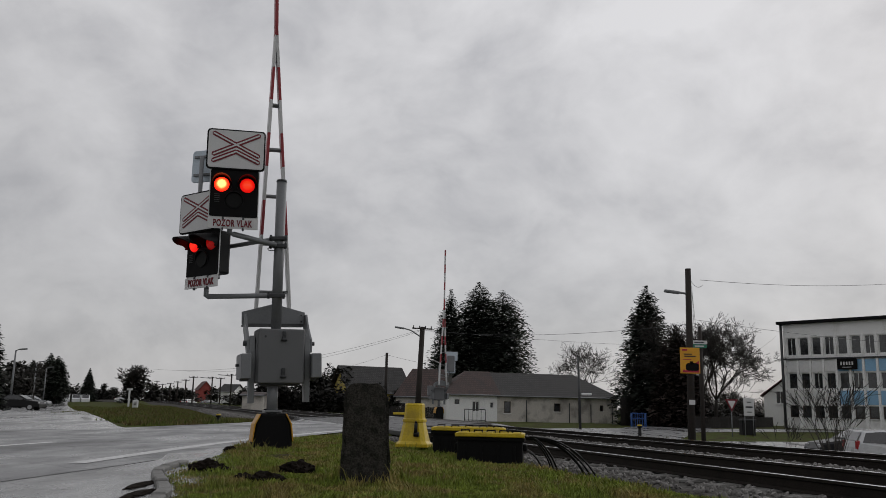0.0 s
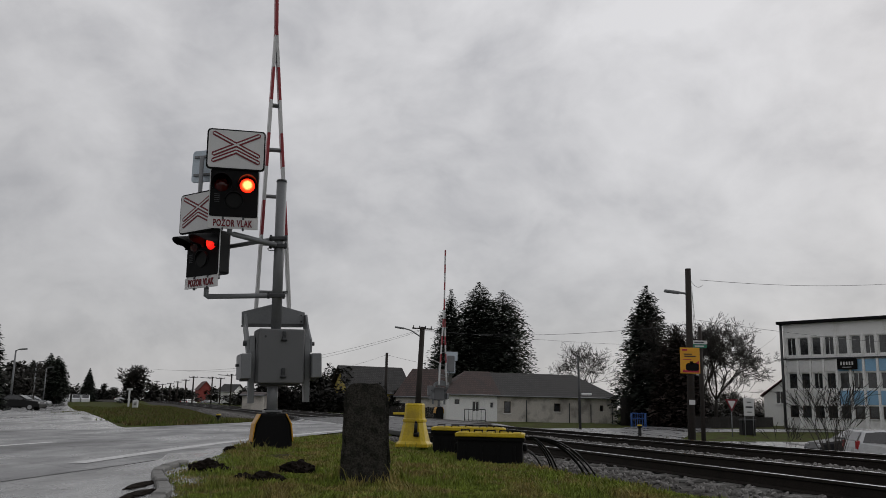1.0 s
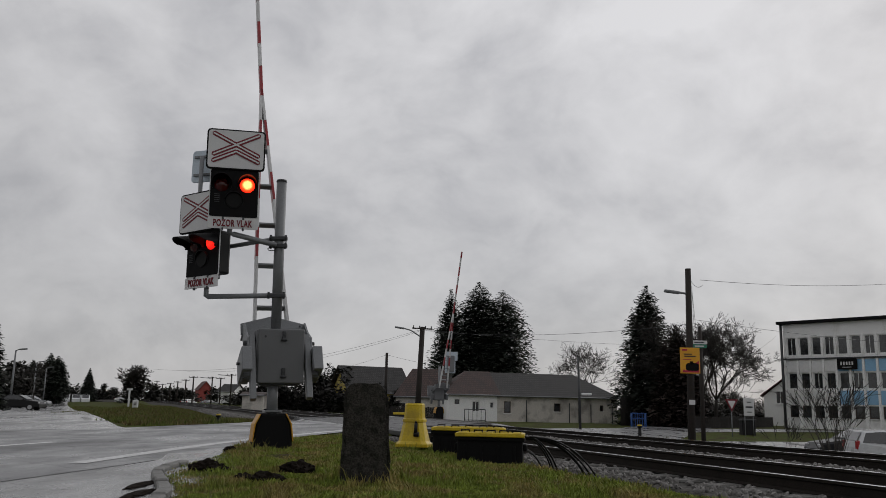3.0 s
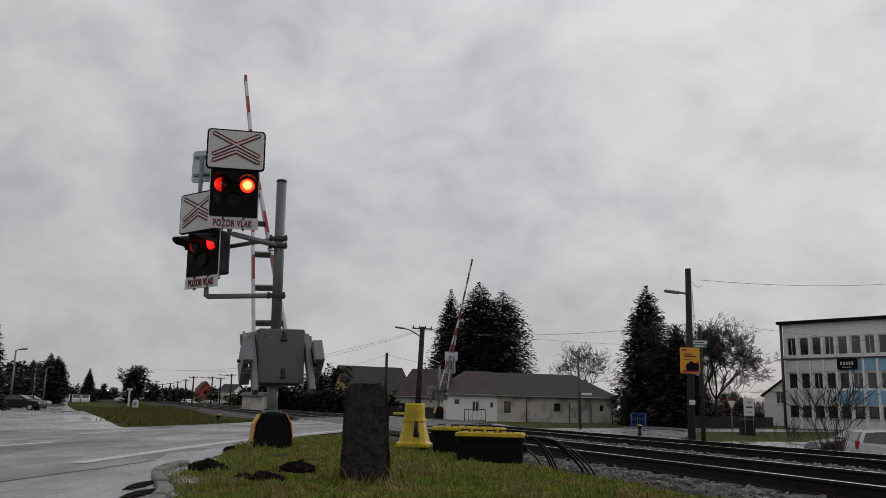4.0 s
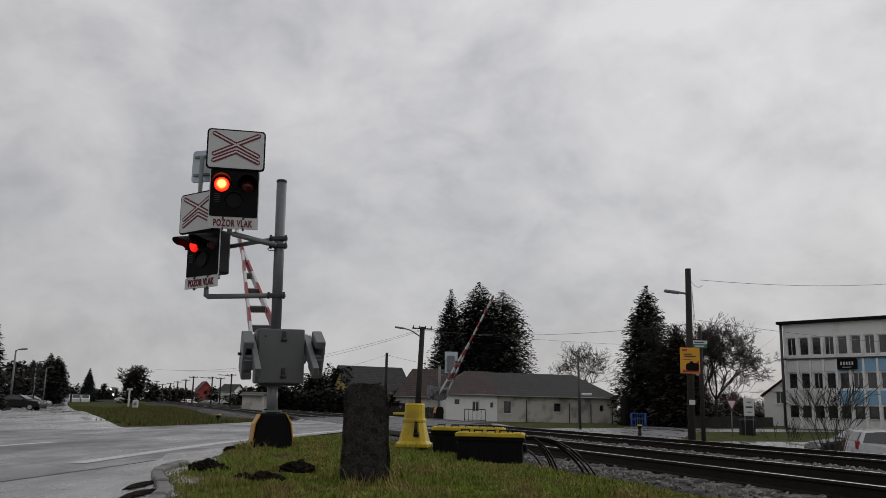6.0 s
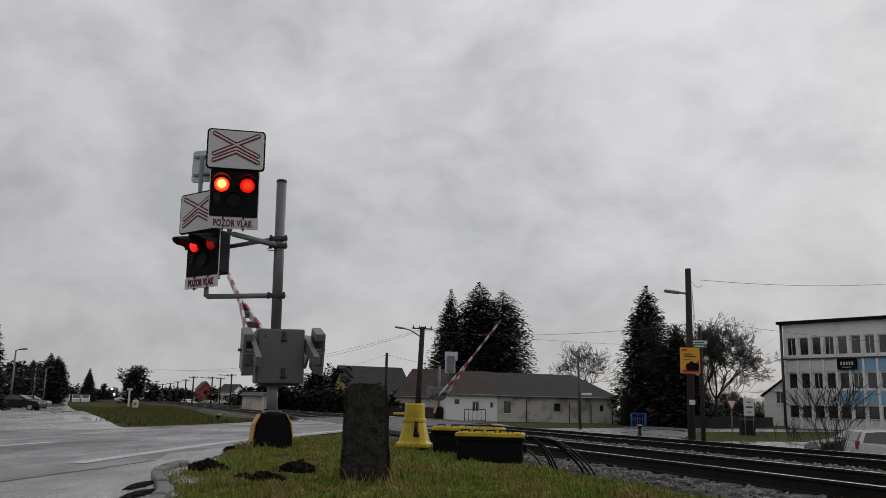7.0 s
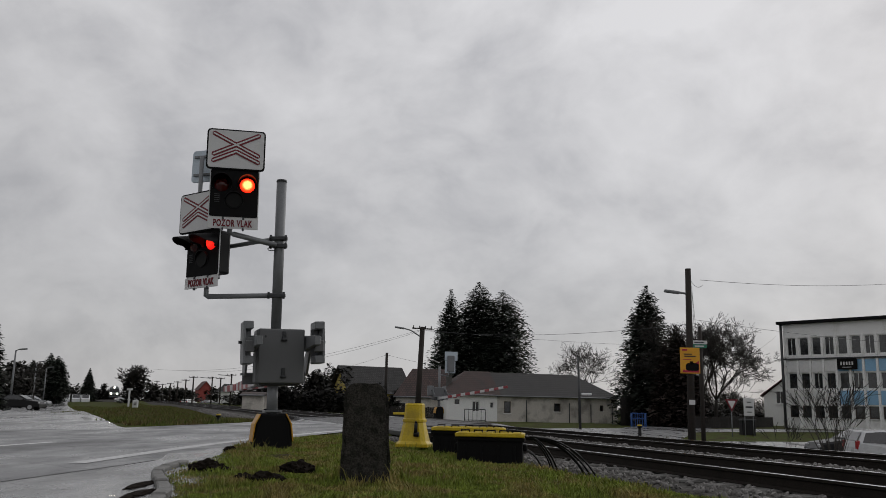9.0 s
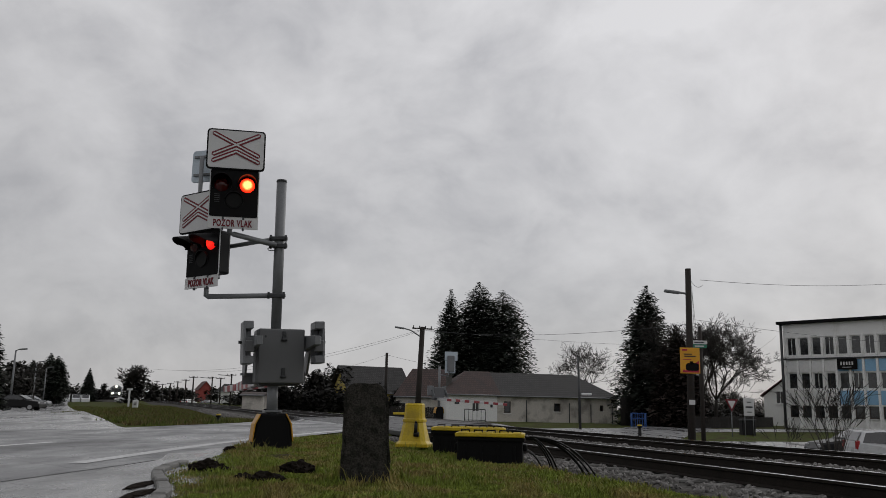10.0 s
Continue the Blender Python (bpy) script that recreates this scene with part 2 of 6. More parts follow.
def prism(bm, outline, depth, m=Matrix(), mi=0, bevel=0.0):
    """An outline in local x, z pushed through local y by depth, centred."""
    front = [bm.verts.new(m @ Vector((x, -depth / 2, z))) for x, z in outline]
    back = [bm.verts.new(m @ Vector((x, depth / 2, z))) for x, z in outline]
    n = len(outline)
    fs = [bm.faces.new(front), bm.faces.new(back[::-1])]
    for i in range(n):
        j = (i + 1) % n
        fs.append(bm.faces.new((front[j], front[i], back[i], back[j])))
    bmesh.ops.recalc_face_normals(bm, faces=fs)
    if bevel:
        es = list(fs[0].edges) + list(fs[1].edges)
        bmesh.ops.bevel(bm, geom=es, offset=bevel, segments=1, affect="EDGES")
    for f in fs:
        if f.is_valid:
            f.material_index = mi
    return bm


def rounded(w, h, r, n=4):
    """The outline of a rounded rectangle centred on the origin."""
    pts = []
    for cx, cz, a0 in ((w / 2 - r, h / 2 - r, 0), (-w / 2 + r, h / 2 - r, 90), (-w / 2 + r, -h / 2 + r, 180), (w / 2 - r, -h / 2 + r, 270)):
        for i in range(n + 1):
            a = radians(a0 + 90 * i / n)
            pts.append((cx + r * math.cos(a), cz + r * math.sin(a)))
    return pts


def smooth(v, a, b):
    x = min(1, max(0, (v - a) / (b - a)))
    return x * x * (3 - 2 * x)


# ---- plan: s runs square to the tracks, t along them ----
HEAD = radians(-18.8)
TV, NV = Vector((math.sin(HEAD), math.cos(HEAD), 0)), Vector((math.cos(HEAD), -math.sin(HEAD), 0))
RAILS = (6.55, 8.05, 10.28, 11.78)


def plan(s, t, z=0.0):
    return NV * s + TV * t + Vector((0, 0, z))


def st(x, y):
    p = Vector((x, y, 0))
    return p.dot(NV), p.dot(TV)


ROAD = [(-9.5, -8), (-7.7, 4), (-6.7, 12), (-5.7, 19.5), (-4.4, 26.5), (-2.2, 35), (1.2, 44), (6.5, 53), (16, 62), (34, 72)]


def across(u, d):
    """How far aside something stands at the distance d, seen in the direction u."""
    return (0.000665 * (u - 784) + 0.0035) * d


def catmull(pts, n=8):
    out = []
    p = [Vector(q) for q in pts]
    for i in range(len(p) - 1):
        a, b, c, d = p[max(i - 1, 0)], p[i], p[i + 1], p[min(i + 2, len(p) - 1)]
        for k in range(n):
            u = k / n
            out.append(0.5 * (2 * b + (c - a) * u + (2 * a - 5 * b + 4 * c - d) * u * u + (3 * b - a - 3 * c + d) * u ** 3))
    return out + [p[-1]]


ROADLINE = catmull([(x, y) for x, y in ROAD])


VERGE = catmull([(-1.7, -6), (-1.78, 4.8), (-1.86, 5.8), (-2.1, 6.6), (-2.38, 7.3), (-2.6, 8.1), (-2.62, 8.9), (-2.65, 10.4), (-3.0, 13.2), (-2.3, 17), (-1.2, 20)], 6)


SIDELINE = catmull([(-3.4, -12), (-4.0, 2), (-5.2, 10), (-9.5, 20), (-16, 34), (-30, 65), (-60, 130), (-110, 245)])


def verge_x(y):
    """Where the grass verge begins."""
    return min(VERGE, key=lambda p: abs(p.y - y)).x


def road_distance(x, y):
    q = Vector((x, y))
    return min((q - p).length for p in ROADLINE[::2])


def bend(t):
    return -0.00055 * max(0, t - 62) ** 2


def rise(t):
    return 0.5 * smooth(t, 90, 225)


def ground_z(x, y):
    """The land: level by the tracks, lower beyond them and along the side street."""
    s, t = st(x, y)
    far = -(0.75 + 0.6 * (1 - smooth(t, 30, 55))) * smooth(s, 13.0, 24)
    near = -0.65 * smooth(t, 25, 95) * smooth(-s, 1.5, 5)
    near -= 0.42 * smooth(t, 30, 40) * smooth(s, -2.5, 0.5) * (1 - smooth(s, 5, 6))
    far += rise(t) * smooth(s, -30, -8) * (1 - smooth(s, 12, 30))
    bed = -0.34 * smooth(s, 3.9, 5.4) * (1 - smooth(s, 14.6, 16.6))
    if 0.3 < s < 5 and t > 3:
        near += 0.06 * smooth(t, 3, 9) * smooth(s, 0.3, 1.2) * (1 - smooth(s, 2.5, 3.8)) * smooth(road_distance(x, y), 3.5, 4.3)
    if bed < 0 and 8 < y < 60:
        bed *= smooth(road_distance(x, y), 3.6, 4.6)
    return far + near + bed


def sheet(name, us, vs, fn, mat, label="", category="", kind="structure", uneven=0.0):
    """A grid over us x vs with fn(u, v) giving the place."""
    vv = [tuple(fn(u, v)) for u in us for v in vs]
    n = len(vs)
    faces = [(i * n + j, (i + 1) * n + j, (i + 1) * n + j + 1, i * n + j + 1) for i in range(len(us) - 1) for j in range(n - 1)]
    me = bpy.data.meshes.new(name)
    me.from_pydata(vv, [], faces)
    me.materials.append(mat)
    for p in me.polygons:
        p.use_smooth = True
    ob = new(name, me)
    return tagged(ob, label, category, kind=kind)


def steps(*stops):
    """Numbers from stop to stop: (a, step), (b, step), ..., end."""
    out = []
    for (a, d), nxt in zip(stops, stops[1:]):
        b = nxt[0] if isinstance(nxt, tuple) else nxt
        k = max(1, round((b - a) / d))
        out += [a + (b - a) * i / k for i in range(k)]
    return out + [stops[-1]]


def build_ground():
    us = steps((-900, 90), (-90, 10), (-20, 2), (-4, 0.25), (6, 0.35), (15, 1.2), (40, 6), (100, 60), 900)
    vs = steps((-200, 40), (-20, 4), (2, 0.25), (11, 0.5), (24, 0.8), (60, 4), (120, 20), (300, 100), 1500)

    def place(s, t):
        p = plan(s, t)
        paved = (p.x < verge_x(p.y) - 0.02 if p.y < 19 else s < -1.4) and t < 70 and s > -12
        lump = (0 if paved else 0.05) * noise.noise(Vector((p.x * 1.3, p.y * 1.3, 0))) + 0.02 * noise.noise(Vector((p.x * 5, p.y * 5, 3)))
        keep = 1 if abs(p.x) < 40 and p.y < 60 else 0
        road = smooth(road_distance(p.x, p.y), 3.4, 5.0) if keep and p.y < 70 else 0
        return p + Vector((0, 0, ground_z(p.x, p.y) + lump * keep * road - (0.09 if paved else 0.02)))
    sheet("ground", us, vs, place, TURF, "rough winter grass verge and open ground", "ground")


def ribbon(name, line, left, right, mat, lift, label, category, cross=6, swell=0.0, shape=None):
    """A surface along a line of (x, y), from left to right of it."""
    pts = [Vector(p) for p in line]
    tang = [(pts[min(i + 1, len(pts) - 1)] - pts[max(i - 1, 0)]).normalized() for i in range(len(pts))]
    offs = [left + (right - left) * k / cross for k in range(cross + 1)]

    def place(i, o):
        p = pts[i] + Vector((tang[i].y, -tang[i].x)) * (shape(o, pts[i].y) if shape else o)
        return Vector((p.x, p.y, ground_z(p.x, p.y) + lift + swell * smooth(p.y, 19, 30)))
    return sheet(name, range(len(pts)), offs, place, mat, label, category)


def junction(o, y):
    """The road widens at the near mouth of the street and is pinched by the grass corner beyond it."""
    if o > 0:
        return o * (1 + 0.17 * (1 - smooth(y, 9, 16)))
    return o * (1 - 0.5 * smooth(y, 16, 18.5) * (1 - smooth(y, 24, 36)))


def corner(o, y):
    return o - (0.9 * smooth(y, 15, 20) * (1 - smooth(y, 40, 60)) if o > 0 else 0)


def build_roads():
    ribbon("road", ROADLINE, -3.4, 3.3, ASPHALT, 0.001, "wet grey asphalt road over the level crossing", "road", 8, 0.0, junction)
    # the wide apron where the side street leaves, and the street itself
    ribbon("side_street", SIDELINE, -4.6, 2.75, ASPHALT2, -0.003, "broken wet asphalt of the side street with puddles", "road", 8, 0.07, corner)
    apron = [(-2.4 - 0.35 * i, -6 + 1.0 * i) for i in range(30)]
    ribbon("forecourt", apron, -9, 0.0, ASPHALT2, -0.007, "wide wet asphalt forecourt by the side street", "road", 10, 0.07)
    sheet("gravel_verge", steps((12.6, 0.4), 14.9), steps((4, 0.5), (20, 1.0), 60), lambda s, t: plan(s, t, ground_z(*plan(s, t).xy) + 0.012 + 0.02 * noise.noise(plan(s, t) * 2.3)), BALLASTBED, "dark gravel verge beyond the far rails", "gravel")
    ribbon("road_far_side", [(plan(17.5, t).x, plan(17.5, t).y) for t in range(62, 40, -2)], -3.6, 3.2, ASPHALT, 0.008, "wet asphalt street running beyond the tracks", "road", 6)
    ribbon("side_road", [(plan(s, 33 + 1.15 * (s - 17)).x, plan(s, 33 + 1.15 * (s - 17)).y) for s in range(15, 76, 2)], -3, 3, ASPHALT, 0.012, "wet side road past the give way sign", "road", 6)
    ribbon("parking_area", [(plan(s, 26).x, plan(s, 26).y) for s in range(19, 60, 2)], -16, 5, ASPHALT2, 0.004, "wet parking area in front of the white building", "road", 6)


def build_lines():
    near = [p for p in ROADLINE if 8.5 < p.y < 28.5]
    ribbon("edge_line", near, 2.68, 2.88, LINE, 0.005, "worn white edge line painted on the road", "road marking", 1, 0.0, lambda o, y: o + 0.2 + 0.45 * (1 - smooth(y, 7, 15)))
    ribbon("edge_line", [p for p in ROADLINE if 3 < p.y < 13.2], 0.74, 0.9, LINE, 0.005, "worn white line along the middle of the road", "road marking", 1)


build_ground()
build_roads()
build_lines()


# ---- tracks ----
def build_tracks():
    prof = [(-0.07, -0.16), (0.07, -0.16), (0.07, -0.148), (0.012, -0.13), (0.011, -0.045), (0.036, -0.03), (0.036, 0.0), (-0.036, 0.0), (-0.036, -0.03), (-0.011, -0.045), (-0.012, -0.13), (-0.07, -0.148)]
    stations = [-30, 0, 30, 62] + [62 + 12 * i for i in range(1, 24)]

    for k, (a, b) in enumerate((RAILS[:2], RAILS[2:])):
        track = thing("railway_track", Matrix(), "rusty railway track with polished rail heads on dark ballast", "railway track", "two parallel tracks")
        for s in (a, b):
            bm = bmesh.new()
            rings = [[bm.verts.new(plan(s + x + bend(t), t, z + rise(t))) for x, z in prof] for t in stations]
            for r1, r2 in zip(rings, rings[1:]):
                for i in range(len(prof)):
                    j = (i + 1) % len(prof)
                    f = bm.faces.new((r1[i], r1[j], r2[j], r2[i]))
                    f.material_index = 1 if i == 6 else 0
            bmesh.ops.recalc_face_normals(bm, faces=bm.faces)
            part("rail", bm, [RAIL, RAILTOP], track)
        # ballast bed under the rails
        c = (a + b) / 2
        us = [c - 2.9, c - 1.75, c - 1.2, c, c + 1.2, c + 1.75, c + 2.6]
        # the stones are heaped between the two tracks
        hs = [-0.62, -0.19, -0.185, -0.19, -0.17, -0.09, -0.16] if k == 0 else [-0.62, -0.09, -0.17, -0.19, -0.185, -0.19, -0.5]
        ts = steps((-30, 1.0), (60, 5), (100, 10), 340)
        vv, n = [], len(us)
        for t in ts:
            for u, h in zip(us, hs):
                p = plan(u + bend(t), t)
                d = 0.02 * noise.noise(p * 3.1)
                on_road = 14 < t < 45 and road_distance(p.x, p.y) < 3.4
                vv.append((p.x, p.y, h + d + rise(t) - (0.15 if on_road else 0)))
        faces = [(i * n + j, i * n + j + 1, (i + 1) * n + j + 1, (i + 1) * n + j) for i in range(len(ts) - 1) for j in range(n - 1)]
        me = bpy.data.meshes.new("ballast_bed")
        me.from_pydata(vv, [], faces)
        me.materials.append(BALLASTBED)
        bed = new("ballast_bed", me)
        bed.parent = track
        # sleepers
        bm = bmesh.new()
        box(bm, 2.5, 0.26, 0.2, pose(0, 0, -0.1), 0.02)
        first = part("sleeper", bm, SLEEPER, track)
        q = Matrix.Rotation(-HEAD, 4, "Z")
        base = None
        for i in range(110):
            t = 1.5 + 0.62 * i
            p = plan(c, t)
            if road_distance(p.x, p.y) < 4.2 and 14 < t < 45:
                continue
            ob = first if base is None else first.copy()
            if base is not None:
                scene.collection.objects.link(ob)
            base = ob
            ob.matrix_basis = Matrix.Translation((p.x, p.y, -0.16)) @ q


def build_ballast():
    """Loose stones: lumps scattered over the bed, joined."""
    rnd = random.Random(5)
    shapes = []
    for k in range(6):
        bm = bmesh.new()
        bmesh.ops.create_icosphere(bm, subdivisions=1, radius=1)
        for v in bm.verts:
            v.co *= 0.7 + 0.5 * rnd.random()
        shapes.append(([v.co.copy() for v in bm.verts], [[v.index for v in f.verts] for f in bm.faces]))
        bm.free()
    vv, ff = [], []
    tries = 0
    while len(ff) < 14000 * 20 and tries < 44000:
        tries += 1
        t = 2 + 44 * rnd.random() ** 1.7
        s = rnd.uniform(4.3, 13.1)
        p = plan(s, t)
        if road_distance(p.x, p.y) < 3.9 and t > 12:
            continue
        if t > 22 and rnd.random() < 0.4:
            continue
        if min(abs(s - r) for r in RAILS) < 0.1:
            continue
        z = -0.185 + 0.1 * math.exp(-((s - 9.16) / 0.5) ** 2) if 5.5 < s < 12.8 else ground_z(p.x, p.y) - 0.01
        r = rnd.uniform(0.018, 0.045) * (1 + 0.5 * smooth(t, 10, 22))
        m = Matrix.Translation((p.x, p.y, z + r * 0.3)) @ Euler([rnd.uniform(0, 6.3) for _ in range(3)]).to_matrix().to_4x4() @ Matrix.Diagonal((r, r * rnd.uniform(0.7, 1.2), r * 0.7, 1))
        vs, fs = shapes[tries % 6]
        o = len(vv)
        vv += [tuple(m @ v) for v in vs]
        ff += [[i + o for i in f] for f in fs]
    for k in range(4500):
        t = 30 + 60 * rnd.random() ** 1.3
        s = rnd.uniform(3.9, 5.5)
        if t < 44 and road_distance(plan(s, t).x, plan(s, t).y) < 4.2:
            continue
        z = -0.62 + 0.43 * smooth(s, 4.4, 5.55)
        r = rnd.uniform(0.04, 0.085)
        m = Matrix.Translation(plan(s + bend(t), t, z + rise(t))) @ Euler([rnd.uniform(0, 6.3) for _ in range(3)]).to_matrix().to_4x4() @ Matrix.Diagonal((r, r, r * 0.7, 1))
        vs, fs = shapes[k % 6]
        o = len(vv)
        vv += [tuple(m @ v) for v in vs]
        ff += [[i + o for i in f] for f in fs]
    me = bpy.data.meshes.new("ballast")
    me.from_pydata(vv, [], ff)
    me.materials.append(BALLAST)
    tagged(new("ballast", me), "loose grey ballast stones between the rails", "ballast", kind="stuff")


def build_crossing_panels():
    """Road panels between and beside the rails."""
    rnd = random.Random(8)
    deck = thing("crossing_deck", Matrix(), "dark rubber road panels between the rails", "crossing deck")
    q = Matrix.Rotation(-HEAD, 4, "Z")
    for (s0, s1) in ((5.95, 6.5), (6.63, 7.97), (8.13, 10.2), (10.36, 11.7), (11.86, 12.5)):
        w = s1 - s0
        bm = bmesh.new()
        box(bm, w - 0.02, 1.18, 0.12, pose(0, 0, -0.06), 0.012)
        me = None
        for i in range(26):
            t = 15 + 1.2 * i
            p = plan((s0 + s1) / 2, t)
            if road_distance(p.x, p.y) > 4.4:
                continue
            if me is None:
                ob = part("deck_panel", bm, RUBBER, deck)
                me = ob
            else:
                ob = me.copy()
                scene.collection.objects.link(ob)
            ob.matrix_basis = Matrix.Translation((p.x, p.y, 0.012 + rnd.uniform(-0.004, 0.002))) @ q
        if me is None:
            bm.free()


build_tracks()
build_ballast()
build_crossing_panels()


# ---- the level crossing equipment ----
# the lens balls carry a bright, a fading and a dark third round the upright axis
THIRDS = [Matrix.Rotation(radians(120 * k), 3, "Z") @ Vector((0, -1, 0)) for k in range(3)]
HOT = glowing("lit_red_lens", THIRDS[0], (1.0, 0.5, 0.14), (1.0, 0.055, 0.01), (1.0, 0.004, 0.003), 2.4)
FADING = glowing("fading_red_lens", THIRDS[1], (1.0, 0.05, 0.012), (1.0, 0.012, 0.006), (0.7, 0.003, 0.003), 0.85)
SIDE = glowing("lit_red_lens_off_axis", THIRDS[0], (1.0, 0.03, 0.015), (1.0, 0.015, 0.008), (0.8, 0.006, 0.004), 1.0)
SIDEFADING = glowing("fading_red_lens_off_axis", THIRDS[1], (0.6, 0.008, 0.006), (0.5, 0.006, 0.004), (0.35, 0.002, 0.002), 0.32)
DULL = material("unlit_red_lens", (0.07, 0.004, 0.004), 0.2, 0, 0.2, 20, 60, 0.1)
DARKLENS = material("unlit_clear_lens", (0.006, 0.006, 0.006), 0.5, 0, 0.2, 20, 60, 0.1, spec=0.15)
LETTER = material("red_letters", (0.16, 0.006, 0.014), 0.5, 0, 0.1, 5, 60, 0)
REDDASH = material("boom_red", (0.3, 0.014, 0.022), 0.4, 0, 0.15, 4, 60, 0.03)
AMBER = material("amber_edge", (0.55, 0.27, 0.012), 0.45, 0, 0.15, 4, 50, 0.04)
LAMPS = []


def words(text, height, width, mat, parent, m, name="lettering"):
    """Raised lettering scaled to a width, standing in local x, z and facing -y."""
    cu = bpy.data.curves.new(name, "FONT")
    cu.body, cu.align_x, cu.align_y, cu.extrude = text, "CENTER", "CENTER", 0.004
    cu.space_character, cu.offset = 1.14, 0.034
    tmp = bpy.data.objects.new(name, cu)
    me = bpy.data.meshes.new_from_object(tmp)
    bpy.data.objects.remove(tmp)
    xs, ys = [v.co.x for v in me.vertices], [v.co.y for v in me.vertices]
    kx, ky = width / (max(xs) - min(xs)), height / (max(ys) - min(ys))
    cx, cy = (max(xs) + min(xs)) / 2, (max(ys) + min(ys)) / 2
    for v in me.vertices:
        v.co = m @ Vector(((v.co.x - cx) * kx, -v.co.z, (v.co.y - cy) * ky))
    me.materials.clear()
    me.materials.append(mat)
    ob = new(name, me)
    ob.parent = parent
    return ob


def bar_outline(a, b, w):
    """A bar from a to b in x, z with pointed ends."""
    a, b = Vector(a), Vector(b)
    d = (b - a).normalized()
    n = Vector((-d.y, d.x)) * w / 2
    return [tuple(a + n), tuple(a - d * w * 0.35), tuple(a - n), tuple(b - n), tuple(b + d * w * 0.35), tuple(b + n)]


def cross_board(parent, m, w=0.76, h=0.555):
    """The warning cross on a rounded white board with a black rim."""
    bm = bmesh.new()
    prism(bm, rounded(w, h, 0.05), 0.03, m, 0, 0.004)
    board = part("cross_board", bm, BLACKMATT, parent, "white board with a red crossing mark and black rim")
    bm = bmesh.new()
    prism(bm, rounded(w - 0.04, h - 0.04, 0.04), 0.006, m @ pose(0, -0.0175, 0))
    part("face", bm, WHITE, board)
    x, z = w / 2 - 0.085, h / 2 - 0.065
    marks = ((((-x, z), (x, -0.08)), 0.064), (((-x, -0.08), (x, z)), 0.064))
    low = (((-x, -0.168), (0.0, -0.028)), ((0.0, -0.028), (x, -0.168)))
    k = 0
    for (a, b), wd in marks + tuple((q, 0.064) for q in low):
        lift = -0.021 - 0.0012 * k
        bm = bmesh.new()
        prism(bm, bar_outline(a, b, wd), 0.004, m @ pose(0, lift, 0))
        part("cross_arm", bm, RED, board)
        bm = bmesh.new()
        prism(bm, bar_outline(a, b, wd * 0.3), 0.004, m @ pose(0, lift - 0.0045, 0))
        part("cross_arm_core", bm, WHITE, board)
        k += 1
    return board


def hood(bm, m, r=0.125, depth=0.24, droop=0.1):
    """An open visor over the upper part of a lens."""
    seg = 18
    ring = []
    for i in range(seg + 1):
        a = radians(-25 + 230 * i / seg)
        reach = depth * (0.16 + 0.84 * max(0, math.sin(a)) ** 0.5)
        x, z = r * math.cos(a), r * math.sin(a)
        ring.append([bm.verts.new(m @ Vector(p)) for p in ((x, 0, z), (x, -reach, z - droop * reach), (x * 1.06, -reach, z * 1.06 - droop * reach), (x * 1.06, 0, z * 1.06))])
    for a, b in zip(ring, ring[1:]):
        for i in range(4):
            j = (i + 1) % 4
            bm.faces.new((a[i], a[j], b[j], b[i]))
    for end in (ring[0], ring[-1]):
        bm.faces.new(end)
    bmesh.ops.recalc_face_normals(bm, faces=bm.faces)


